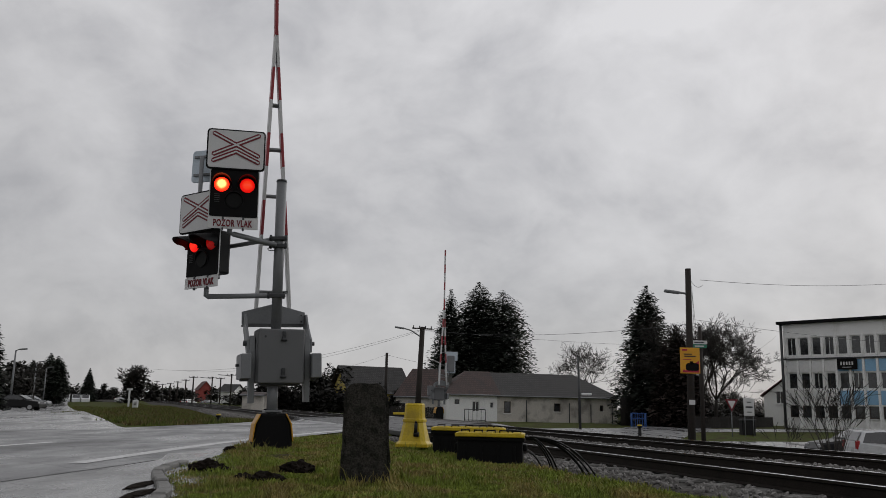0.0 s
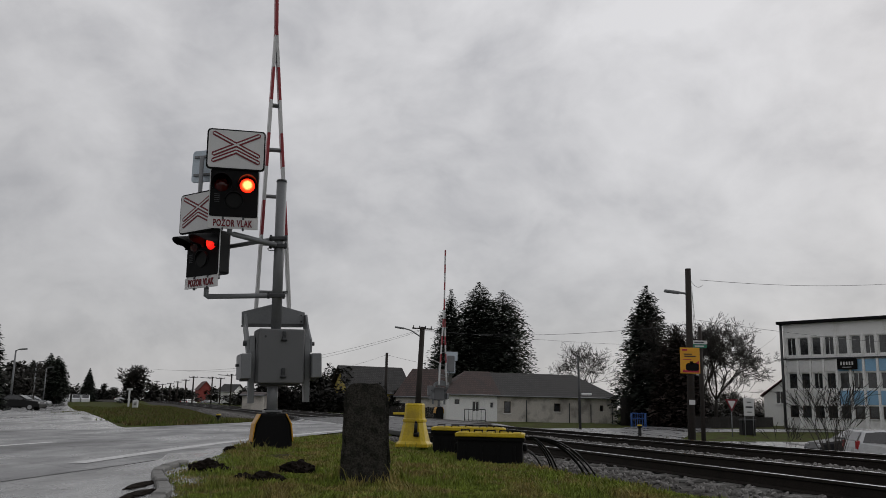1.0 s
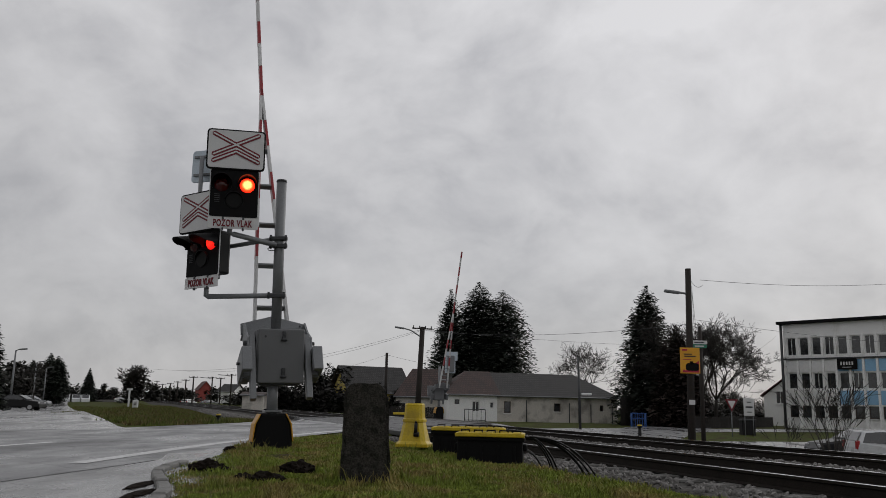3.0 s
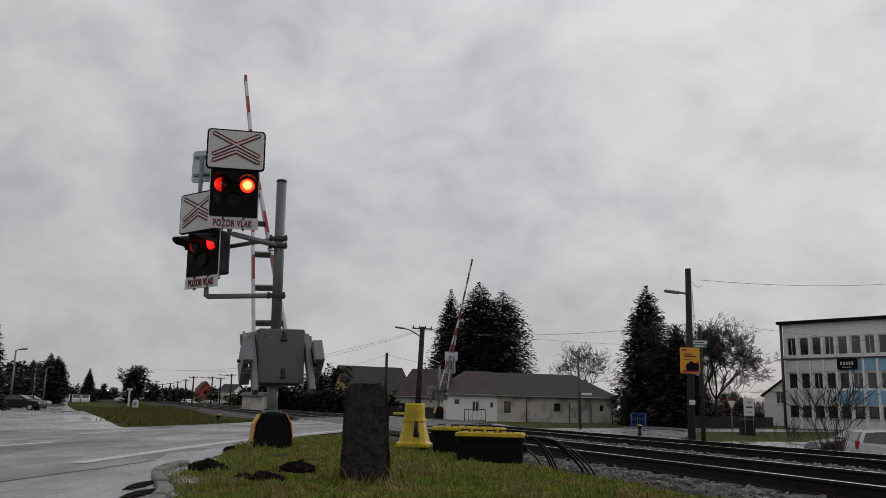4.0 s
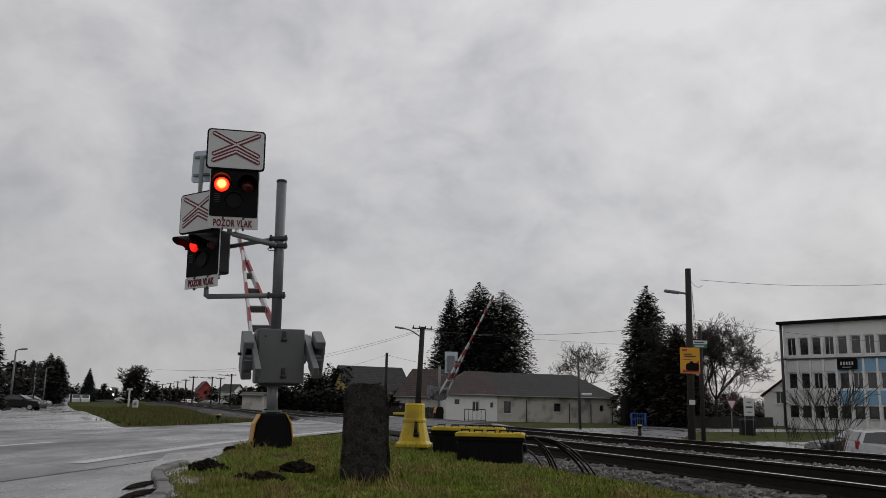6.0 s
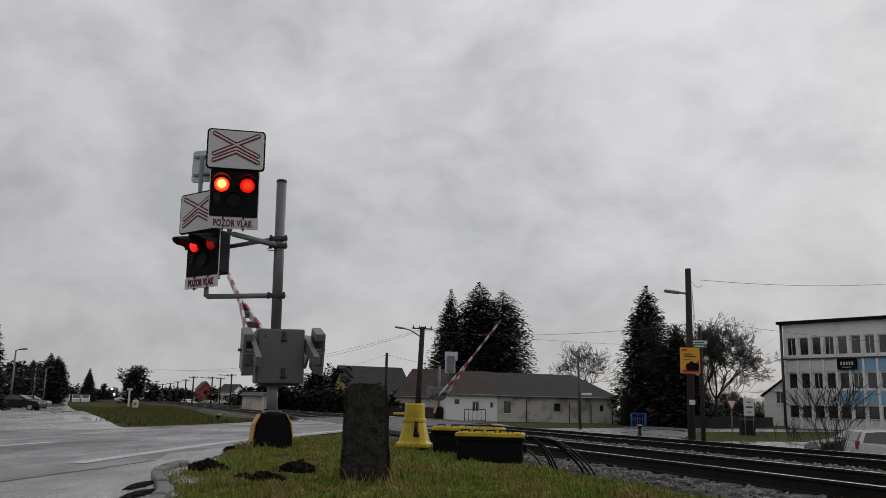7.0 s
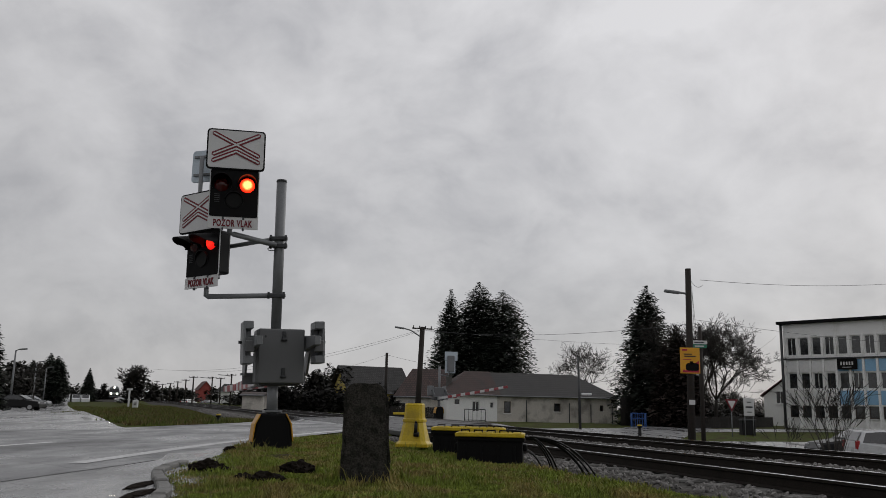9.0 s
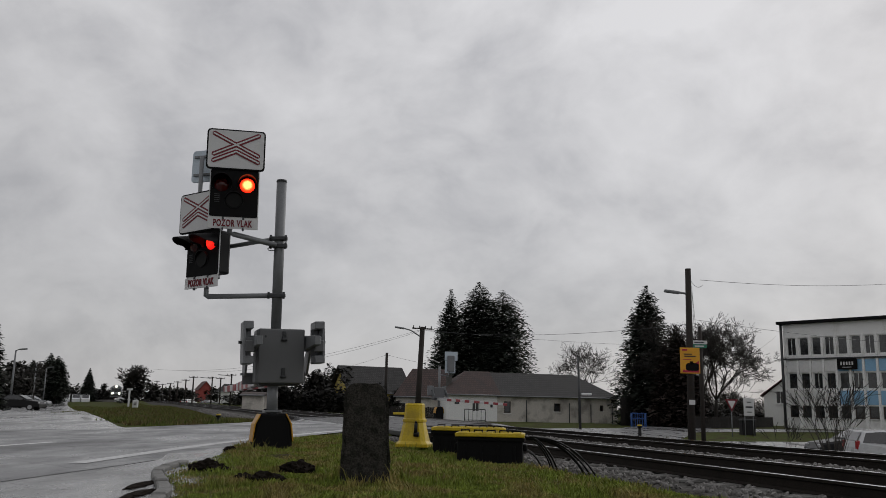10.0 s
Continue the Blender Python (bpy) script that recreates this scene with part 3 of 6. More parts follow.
def warning_signal(m, board_dz, board_m, label, lit=(HOT, FADING), visor=0.2, board_dx=0.0):
    sig = thing("warning_signal", m, label, "crossing signal", "signals on the barrier mast")
    bm = bmesh.new()
    prism(bm, rounded(0.64, 0.66, 0.02, 2), 0.012, pose(0, 0.0, 0), 0, 0.003)
    back = part("backing_board", bm, WHITE, sig, "black backing board with a thin white rim")
    bm = bmesh.new()
    prism(bm, rounded(0.615, 0.635, 0.02, 2), 0.008, pose(0, -0.0105, 0))
    part("board_face", bm, BLACKMATT, back)
    bm = bmesh.new()
    box(bm, 0.58, 0.2, 0.58, pose(0, 0.11, -0.01), 0.03, seg=2)
    part("housing", bm, BLACK, sig)
    for i, (x, z) in enumerate(((-0.165, 0.115), (0.165, 0.115), (0, -0.1))):
        bm = bmesh.new()
        hood(bm, pose(x, -0.015, z), 0.125 if i < 2 else 0.12, visor if i < 2 else 0.05, 0.22 if visor > 0.3 else 0.1)
        part("visor", bm, BLACK, sig)
        bm = bmesh.new()
        if i < 2:
            # a ball sunk in the board: one third lit, one fading, one dark
            bmesh.ops.create_uvsphere(bm, u_segments=36, v_segments=18, radius=0.115)
            for f in bm.faces:
                f.smooth = True
                c = f.calc_center_median()
                f.material_index = max(range(3), key=lambda k: c.dot(THIRDS[k]))
            lamp = part("lamp", bm, list(lit) + [DULL], sig, "round red flashing lamp")
            lamp.matrix_basis = pose(x, 0.045, z)
            LAMPS.append((lamp, i, x, z))
        else:
            rod(bm, (x, -0.015, z), (x, -0.03, z), 0.1, seg=20)
            part("dark_lens", bm, DARKLENS, sig)
    for i in range(5):
        bm = bmesh.new()
        box(bm, 0.07, 0.006, 0.008, pose(-0.22, -0.018, -0.02 - 0.025 * i))
        part("vent_slot", bm, DARKGREY, sig)
    bm = bmesh.new()
    prism(bm, rounded(0.645, 0.15, 0.008, 2), 0.012, pose(0, -0.012, -0.405), 0, 0.003)
    plate = part("text_plate", bm, WHITE, sig, "white plate with red warning words")
    words("POZOR VLAK", 0.095, 0.5, LETTER, plate, pose(0, -0.022, -0.405))
    for x in (-0.13, 0.13):
        for z in (-0.335, -0.485):
            bm = bmesh.new()
            box(bm, 0.025, 0.03, 0.035, pose(x, -0.015, z), 0.004)
            part("clip", bm, DARKGREY, plate)
    cross_board(sig, pose(board_dx, -0.02, board_dz) @ board_m)
    for x in (-0.2, 0.2):
        bm = bmesh.new()
        box(bm, 0.03, 0.03, 0.7, pose(x, 0.03, board_dz - 0.25), 0.004)
        part("bracket", bm, GALV, sig)
    return sig


def barrier(m, reach, label, rungs, apex):
    """Barrier drive with its rocking boom; returns the thing and the boom part."""
    th = thing("crossing_barrier", m, label, "crossing barrier", "barriers of the crossing")
    # foot shield: black, with yellow chamfered edges
    outline = [(-0.16, 0.43), (-0.225, 0.3), (-0.25, 0.07), (-0.22, -0.55), (0.22, -0.55), (0.25, 0.07), (0.225, 0.3), (0.16, 0.43)]
    bm = bmesh.new()
    prism(bm, outline, 0.3, pose(0, 0, -0.02), 0, 0.025)
    foot = part("foot_shield", bm, BLACKMATT, th, "black plastic foot shield with yellow edges")
    for sx in (-1, 1):
        bm = bmesh.new()
        prism(bm, [(sx * 0.172, 0.43), (sx * 0.24, 0.3), (sx * 0.265, 0.08), (sx * 0.252, 0.08), (sx * 0.224, 0.292), (sx * 0.16, 0.42)], 0.33, pose(0, 0, -0.02), 0, 0.004)
        part("edge_strip", bm, AMBER, foot)
    bm = bmesh.new()
    rod(bm, (0, 0, 0.38), (0, 0, 0.86), 0.072, seg=20)
    box(bm, 0.22, 0.22, 0.03, pose(0, 0, 0.44), 0.006)
    part("column", bm, GALV, th)
    bm = bmesh.new()
    box(bm, 0.62, 0.3, 0.7, pose(0.06, 0.02, 1.15), 0.035, seg=3)
    cab = part("drive_cabinet", bm, GREYPAINT, th)
    bm = bmesh.new()
    box(bm, 0.605, 0.05, 0.71, pose(0.072, -0.155, 1.15), 0.025, seg=3)
    door = part("cabinet_door", bm, GREYPAINT, cab)
    for z in (0.93, 1.41):
        bm = bmesh.new()
        box(bm, 0.05, 0.03, 0.13, pose(0.1, -0.19, z), 0.008)
        box(bm, 0.075, 0.05, 0.035, pose(0.1, -0.2, z - 0.05), 0.01)
        rod(bm, (0.1, -0.2, z + 0.03), (0.1, -0.23, z + 0.03), 0.02, seg=10)
        part("latch", bm, DARKGREY, door)
    bm = bmesh.new()
    rod(bm, (-0.14, -0.18, 1.4), (-0.14, -0.186, 1.4), 0.015, seg=12)
    part("key_hole", bm, DARKGREY, door)
    bm = bmesh.new()
    box(bm, 0.5, 0.24, 0.03, pose(0.06, 0.02, 0.785), 0.008)
    part("base_plate", bm, DARKGREY, cab)
    bm = bmesh.new()
    rod(bm, (-0.4, 0, 1.32), (0.43, 0, 1.32), 0.035, seg=14)
    rod(bm, (-0.31, 0, 1.32), (-0.25, 0, 1.32), 0.085, seg=18)
    rod(bm, (0.31, 0, 1.32), (0.37, 0, 1.32), 0.075, seg=18)
    part("shaft", bm, DARKGREY, th)
    # rocking part: y forward, z up while raised, about the shaft
    F0 = 0.47
    bm = bmesh.new()
    prism(bm, [(-0.43, 0.295), (0.43, 0.295), (0.43, 0.46), (0.0, 0.575), (-0.43, 0.46)], 0.03, pose(0, F0 - 0.09, 0), 0, 0.004)
    boom = part("boom", bm, GALV, th, "grey cross plate carrying a red and white lattice boom")
    bm = bmesh.new()
    box(bm, 0.84, 0.14, 0.03, pose(0, F0 - 0.02, 0.28), 0.004)
    part("plate_flange", bm, GREYPAINT, boom)
    for sx in (-1, 1):
        for z in (0.33, 0.42):
            bm = bmesh.new()
            rod(bm, (sx * 0.38, F0 - 0.12, z), (sx * 0.38, F0 - 0.1, z), 0.012, seg=6)
            part("rivet", bm, DARKGREY, boom)
    for sx in (-1, 1):
        c = 0.02 + sx * 0.37
        at_x = lambda dx: pose(c + sx * dx, 0, 0) @ pose(0, 0, 0, 0, 0, 90)
        # the arm bends in from the plate to the shaft and runs down as a flat bar
        bm = bmesh.new()
        prism(bm, [(F0 - 0.06, 0.42), (F0 - 0.06, 0.2), (0.2, 0.02), (0.07, -0.12), (-0.09, -0.12), (-0.1, 0.05), (0.1, 0.22), (F0 - 0.22, 0.42)], 0.03, at_x(0.04), 0, 0.005)
        part("crank_arm", bm, GALV, boom)
        bm = bmesh.new()
        prism(bm, [(0.1, 0.1), (0.06, -0.77), (-0.05, -0.77), (-0.1, -0.1), (-0.09, 0.1)], 0.075, at_x(-0.01), 0, 0.006)
        part("weight_bar", bm, GALV, boom)
        # the weight: a deep block, open in the middle, with a strap across
        bm = bmesh.new()
        box(bm, 0.13, 0.1, 0.32, pose(c + sx * 0.085, -0.21, -0.3), 0.01)
        box(bm, 0.13, 0.1, 0.32, pose(c + sx * 0.085, 0.23, -0.3), 0.01)
        box(bm, 0.03, 0.36, 0.32, pose(c + sx * 0.135, 0.01, -0.3), 0.004)
        box(bm, 0.1, 0.36, 0.04, pose(c + sx * 0.07, 0.01, -0.16), 0.004)
        cw = part("counterweight", bm, GALV, boom)
        bm = bmesh.new()
        box(bm, 0.12, 0.15, 0.05, pose(c + sx * 0.07, 0.06, -0.46), 0.01)
        box(bm, 0.11, 0.05, 0.06, pose(c + sx * 0.06, -0.03, -0.44), 0.008)
        part("strap", bm, GREYPAINT, cw)
        bm = bmesh.new()
        rod(bm, (c + sx * 0.15, 0, -0.28), (c + sx * 0.19, 0, -0.28), 0.02, seg=8)
        rod(bm, (c + sx * 0.04, 0, 0), (c + sx * 0.1, 0, 0), 0.028, seg=8)
        part("bolt", bm, DARKGREY, cw)
    half = lambda u: 0.245 * (1 - (u - 0.2) / (apex - 0.2))
    for sx in (-1, 1):
        u, k = 0.3, 0
        while u < apex - 0.01:
            v = min(apex, u + (1.25 if k == 0 else 0.5))
            bm = bmesh.new()
            a, b = Vector((sx * half(u), F0, u)), Vector((sx * half(v), F0, v))
            d = b - a
            box(bm, 0.04, 0.14, d.length, Matrix.Translation((a + b) / 2) @ d.to_track_quat("Z", "Y").to_matrix().to_4x4() @ pose(0, 0, 0, 0, 0, 0 if abs(d.to_track_quat("Z", "Y").to_matrix()[1][1]) > 0.7 else 90), 0.004)
            part("rail_segment", bm, BOOMWHITE if k % 2 == 0 else REDDASH, boom)
            u, k = v, k + 1
    u, k = apex, 0
    while u < reach - 0.01:
        v = min(reach, u + 0.5)
        bm = bmesh.new()
        box(bm, 0.05, 0.12, v - u, pose(0, F0, (u + v) / 2), 0.006)
        part("tip_segment", bm, REDDASH if k % 2 == 0 else BOOMWHITE, boom)
        u, k = v, k + 1
    for r in rungs:
        bm = bmesh.new()
        box(bm, 2 * half(r) + 0.03, 0.11, 0.03, pose(0, F0, r), 0.003)
        part("rung", bm, GALV, boom)
    boom.matrix_basis = pose(0, 0, 1.32)
    return th, boom


NEAR = Matrix.Translation((-2.18, 11.1, 0.1)) @ Matrix.Rotation(radians(-1.4), 4, "Y") @ Matrix.Rotation(radians(19.76), 4, "Z")
FAR = Matrix.Translation((-0.05, 48.0, 0.17)) @ Matrix.Rotation(radians(-156), 4, "Z")
near_barrier, near_boom = barrier(NEAR, 6.9, "grey barrier drive with lattice boom on a black foot", (0.75, 1.43, 2.12, 2.81, 3.48, 4.17, 4.66), 4.69)
far_barrier, far_boom = barrier(FAR, 8.05, "grey barrier drive with red and white boom beyond the tracks", (0.75, 1.43, 2.12, 2.81, 3.48, 4.17), 4.69)


def signal_mast():
    m = thing("signal_mast", Matrix.Translation((-2.2, 11.1, 1.6)) @ Matrix.Rotation(radians(-1.0), 4, "Y"), "grey steel mast with pipe brackets above the barrier drive", "mast")
    bm = bmesh.new()
    rod(bm, (0, 0, 0), (0, 0, 2.04), 0.068, seg=24)
    part("mast_tube", bm, GALV, m)
    bm = bmesh.new()
    rod(bm, (0, 0, 2.03), (0, 0, 2.06), 0.074, 0.066, seg=24)
    part("cap", bm, DARKGREY, m)
    for z, deep in ((1.23, 0.16), (1.13, 0.16), (0.455, 0.12)):
        bm = bmesh.new()
        rod(bm, (0, 0, z - 0.02), (0, 0, z + 0.02), 0.084, seg=20)
        box(bm, 0.24, 0.06, 0.05, pose(0.0, -0.07, z), 0.006)
        for x in (-0.1, 0.1):
            rod(bm, (x, -0.12, z), (x, 0.02, z), 0.011, seg=6)
            box(bm, 0.03, 0.02, 0.09, pose(x, -0.08, z), 0.004)
        part("clamp", bm, DARKGREY, m)
    bm = bmesh.new()
    tube(bm, [(-0.6, -0.32, 1.42), (-0.6, -0.32, 1.25), (-0.55, -0.3, 1.24), (-0.02, -0.1, 1.13)], 0.036, 12)
    part("bracket_pipe", bm, GALV, m)
    bm = bmesh.new()
    tube(bm, [(-0.72, 0.0, 1.12), (-0.02, -0.06, 1.23)], 0.03, 12)
    part("bracket_pipe", bm, GALV, m)
    bm = bmesh.new()
    tube(bm, [(-0.92, -0.12, 0.56), (-0.92, -0.12, 0.44), (-0.9, -0.12, 0.43), (-0.02, -0.06, 0.455)], 0.034, 12)
    part("bracket_pipe", bm, GALV, m)
    bm = bmesh.new()
    pts = [(-0.02 + 0.055 * math.cos(a / 8 * 6.283) - 0.06, -0.1, 1.08 + 0.025 * math.sin(a / 8 * 6.283)) for a in range(9)]
    tube(bm, pts, 0.006, 5)
    part("cable_loop", bm, BLACK, m)
    # post behind the lower signal and the back of a third sign
    bm = bmesh.new()
    rod(bm, (-1.12, 0.02, 0.55), (-1.12, 0.02, 2.4), 0.03, seg=12)
    part("sign_post", bm, GALV, m)
    bm = bmesh.new()
    box(bm, 0.09, 0.16, 0.62, pose(-0.835, -0.02, 1.0), 0.012)
    part("cable_box", bm, GALV, m)
    return m


def sign_back(m, label, w, h):
    s = thing("sign_back", m, label, "road sign")
    bm = bmesh.new()
    prism(bm, rounded(w, h, 0.05), 0.02, Matrix(), 0, 0.004)
    pl = part("plate", bm, BLUEGREY, s)
    for z in (-h * 0.28, h * 0.28):
        bm = bmesh.new()
        box(bm, w * 0.8, 0.03, 0.035, pose(0, -0.025, z), 0.004)
        rod(bm, (w * 0.3, -0.04, z), (w * 0.3, -0.06, z), 0.014, seg=8)
        part("fixing_rail", bm, GALV, pl)
    return s


signal_mast()
upper_signal = warning_signal(Matrix.Translation((-2.78, 10.72, 3.36)) @ Matrix.Rotation(radians(-1.2), 4, "Y") @ Matrix.Rotation(radians(14), 4, "Z"), 0.595, Matrix(), "flashing crossing signal turned to the main road")
lower_signal = warning_signal(Matrix.Translation((-3.19, 10.93, 2.6)) @ Matrix.Rotation(radians(-1.2), 4, "Y") @ Matrix.Rotation(radians(-34), 4, "Z"), 0.56, Matrix(), "flashing crossing signal turned to the side street", (SIDE, SIDEFADING), 0.34, -0.1)
sign_back(Matrix.Translation((-3.3, 11.2, 3.87)) @ Matrix.Rotation(radians(-20), 4, "Z"), "blue-grey metal back of a road sign on the mast", 0.5, 0.46)


# ---- things on the verge ----
def stone_post():
    bm = bmesh.new()
    bmesh.ops.create_cube(bm, size=1, matrix=pose(0, 0, 0.4) @ Matrix.Diagonal((0.37, 0.33, 0.84, 1)))
    bmesh.ops.bevel(bm, geom=[e for e in bm.edges if abs(e.verts[0].co.z - e.verts[1].co.z) > 0.5], offset=0.028, segments=2, affect="EDGES")
    bmesh.ops.subdivide_edges(bm, edges=bm.edges, cuts=12, use_grid_fill=True)
    for v in bm.verts:
        top = v.co.z / 0.82
        k = 1.06 - 0.12 * top
        v.co.x *= k
        v.co.y *= k
        if v.co.z > 0.7:
            v.co.z += 0.02 * math.cos(v.co.x * 7) - 0.05 * smooth(abs(v.co.x), 0.1, 0.2) - 0.05 * smooth(v.co.x, 0.08, 0.18)
        d = noise.noise_vector(v.co * 7 + Vector((3, 1, 0))) * 0.012 + noise.noise_vector(v.co * 22) * 0.006 + noise.noise_vector(v.co * 55) * 0.003
        v.co += d
    th = thing("stone_marker_post", Matrix.Translation((-0.585, 6.9, -0.02)) @ Matrix.Rotation(radians(-1.0), 4, "Y") @ Matrix.Rotation(radians(5), 4, "Z"), "weathered dark concrete marker post standing in the grass", "marker post")
    part("post", bm, CONCRETE, th)


def yellow_bollard():
    th = thing("yellow_marker_pillar", Matrix.Translation((-0.37, 12.75, 0.05)) @ Matrix.Rotation(radians(-14), 4, "Z"), "yellow plastic cable pillar with a flared foot", "cable pillar")

    def hexring(bm, w, d, z, ch):
        w, d = w * 0.88, d * 0.88
        return [bm.verts.new((x, y, z)) for x, y in ((-w + ch, -d), (w - ch, -d), (w, -d + ch), (w, d - ch), (w - ch, d), (-w + ch, d), (-w, d - ch), (-w, -d + ch))]

    def loft(rows):
        bm = bmesh.new()
        rings = [hexring(bm, *r) for r in rows]
        for a, b in zip(rings, rings[1:]):
            for i in range(8):
                bm.faces.new((a[i], a[(i + 1) % 8], b[(i + 1) % 8], b[i]))
        bm.faces.new(rings[0][::-1])
        bm.faces.new(rings[-1])
        bmesh.ops.recalc_face_normals(bm, faces=bm.faces)
        return bm
    part("foot", loft([(0.275, 0.25, 0.0, 0.06), (0.275, 0.25, 0.045, 0.06), (0.235, 0.21, 0.085, 0.06), (0.175, 0.155, 0.34, 0.055), (0.165, 0.15, 0.36, 0.05)]), YELLOW, th)
    part("collar", loft([(0.17, 0.155, 0.355, 0.05), (0.182, 0.165, 0.365, 0.05), (0.182, 0.165, 0.4, 0.05), (0.166, 0.15, 0.412, 0.05)]), YELLOW, th)
    part("head", loft([(0.162, 0.147, 0.405, 0.045), (0.15, 0.135, 0.6, 0.045), (0.152, 0.137, 0.61, 0.045), (0.14, 0.125, 0.635, 0.05)]), YELLOW, th)
    bm = bmesh.new()
    rod(bm, (0.07, -0.175, 0.35), (0.075, -0.205, 0.2), 0.022, 0.03, seg=8)
    rod(bm, (0.06, -0.15, 0.36), (0.07, -0.175, 0.35), 0.018, seg=8)
    rod(bm, (0.05, -0.2, 0.185), (0.12, -0.2, 0.185), 0.035, seg=10)
    part("padlock_strap", bm, BLACK, th)


def cable_chamber(m, w, d, h, label, bar=0.05):
    """A black plastic chamber with a flat yellow rim round its lid."""
    th = thing("cable_chamber", m, label, "cable chamber", "chambers by the track")
    bm = bmesh.new()
    box(bm, w, d, h - 0.06, pose(0, 0, (h - 0.06) / 2), 0.03, seg=2)
    body = part("chamber_body", bm, BLACKMATT, th)
    n = max(3, int(w / 0.16))
    for i in range(n):
        bm = bmesh.new()
        box(bm, 0.03, 0.03, h - 0.14, pose(-w / 2 + w * (i + 0.5) / n, -d / 2 - 0.008, (h - 0.1) / 2), 0.006)
        part("rib", bm, BLACKMATT, body)
    for sx in (-1, 1):
        bm = bmesh.new()
        box(bm, 0.05, d * 0.5, 0.08, pose(sx * (w / 2 + 0.02), 0, h * 0.62), 0.012)
        part("lifting_lug", bm, BLACKMATT, body)
    bm = bmesh.new()
    box(bm, w + 0.05, d + 0.05, 0.05, pose(0, 0, h - 0.05), 0.015, seg=2)
    lid = part("lid", bm, BLACKMATT, th)
    x, y, z = w / 2 + 0.02, d / 2 + 0.02, h
    bm = bmesh.new()
    for sy in (-1, 1):
        prism(bm, [(-x, -bar / 2), (x, -bar / 2), (x, bar * 0.3), (x - 0.05, bar / 2), (-x + 0.05, bar / 2), (-x, bar * 0.3)], 0.06, pose(0, sy * y, z), 0, 0.008)
    for sx in (-1, 1):
        box(bm, 0.06, 2 * y - 0.062, bar * 0.8, pose(sx * (x - 0.03), 0, z), 0.01)
    part("rim_frame", bm, YELLOW, lid, "flat yellow plastic rim")
    for i in range(5):
        px = -w / 2 + w * (i + 0.5) / 5
        bm = bmesh.new()
        tube(bm, [(px - 0.05, 0.02, h - 0.03), (px - 0.05, 0.02, h + 0.045), (px + 0.05, 0.02, h + 0.045), (px + 0.05, 0.02, h - 0.03)], 0.011, 6)
        part("handle", bm, BLACKMATT, lid)
        if i % 2 == 0:
            bm = bmesh.new()
            box(bm, 0.09, 0.05, 0.04, pose(px, -y, z + 0.015), 0.012)
            part("hinge", bm, YELLOW, lid)
    return th


def cables():
    """Bundles of black cable that leave the chamber, arch over and drop to the ballast."""
    rnd = random.Random(3)
    for ex, ey, crown, n in ((1.54, 11.0, 0.06, 3), (1.95, 10.8, 0.1, 4), (1.36, 11.4, -0.12, 2)):
        for k in range(n):
            a = Vector((1.02, 10.3 + 0.05 * k + rnd.uniform(0, 0.08), 0.31 - 0.015 * k - (0.14 if crown < 0 else 0)))
            b = Vector((ex + rnd.uniform(-0.07, 0.07), ey + rnd.uniform(-0.25, 0.25), -0.2))
            q = a.lerp(b, 0.62) + Vector((0, 0, 0.26 + crown + rnd.uniform(-0.04, 0.03)))
            pts = []
            for i in range(19):
                u = i / 18
                pts.append(a * (1 - u) ** 2 + q * 2 * u * (1 - u) + b * u * u)
            c = thing("cable", Matrix(), "black cable arching from the chamber into the ballast", "cable", "cables by the track")
            bm = bmesh.new()
            tube(bm, pts, 0.012, 8)
            part("sheath", bm, BLACK, c)
    for k in range(3):
        c = thing("cable", Matrix(), "black cable lying along the ballast", "cable", "cables by the track")
        bm = bmesh.new()
        pts = [plan(4.75 + 0.22 * k + 0.1 * math.sin(i * 0.5 + k), 9.5 - 0.35 * i, -0.2 + 0.03 * math.sin(i * 0.9 + k * 2)) for i in range(18)]
        tube(bm, pts, 0.02, 7)
        part("sheath", bm, BLACK, c)


def kerb():
    k = thing("kerb", Matrix(), "pale weathered concrete kerb stones round the grass corner", "kerb")
    line = catmull([(-1.78, 4.8), (-1.86, 5.8), (-2.1, 6.6), (-2.38, 7.3), (-2.6, 8.1), (-2.62, 8.9)], 6)
    i = 0
    pts, run = [line[0]], 0.0
    for a, b in zip(line, line[1:]):
        for j in range(20):
            q = a.lerp(b, (j + 1) / 20)
            if (q - pts[-1]).length >= 0.32:
                pts.append(q)
    mesh = None
    for a, b in zip(pts, pts[1:]):
        q = (a + b) / 2
        ang = math.atan2(b.y - a.y, b.x - a.x)
        if mesh is None:
            bm = bmesh.new()
            box(bm, 0.31, 0.1, 0.2, pose(0, 0, -0.08), 0.012)
            mesh = part("kerb_stone", bm, KERB, k)
            ob = mesh
        else:
            ob = mesh.copy()
            scene.collection.objects.link(ob)
        ob.matrix_basis = pose(q.x, q.y, 0.03 + 0.008 * math.sin(i * 2.3), 0, 0, math.degrees(ang) + 2 * math.sin(i * 1.7))
        i += 1


def lump(name, x, y, rx, ry, h, label, category, group, rough=1.0):
    """A crumbly heap of soil."""
    bm = bmesh.new()
    bmesh.ops.create_icosphere(bm, subdivisions=4, radius=1)
    for v in bm.verts:
        v.co.z = max(v.co.z, -0.1)
        n = noise.noise(v.co * 3.3 + Vector((x * 9, y, 0))) * 0.35 + noise.noise(v.co * 9 + Vector((x, y, 2))) * 0.25 + noise.noise(v.co * 22 + Vector((x, y, 7))) * 0.12
        v.co *= 1 + n * rough
        v.co = Vector((v.co.x * rx, v.co.y * ry, v.co.z * h))
    th = thing(name, Matrix.Translation((x, y, ground_z(x, y))), label, category, group)
    part("soil", bm, SOIL, th)


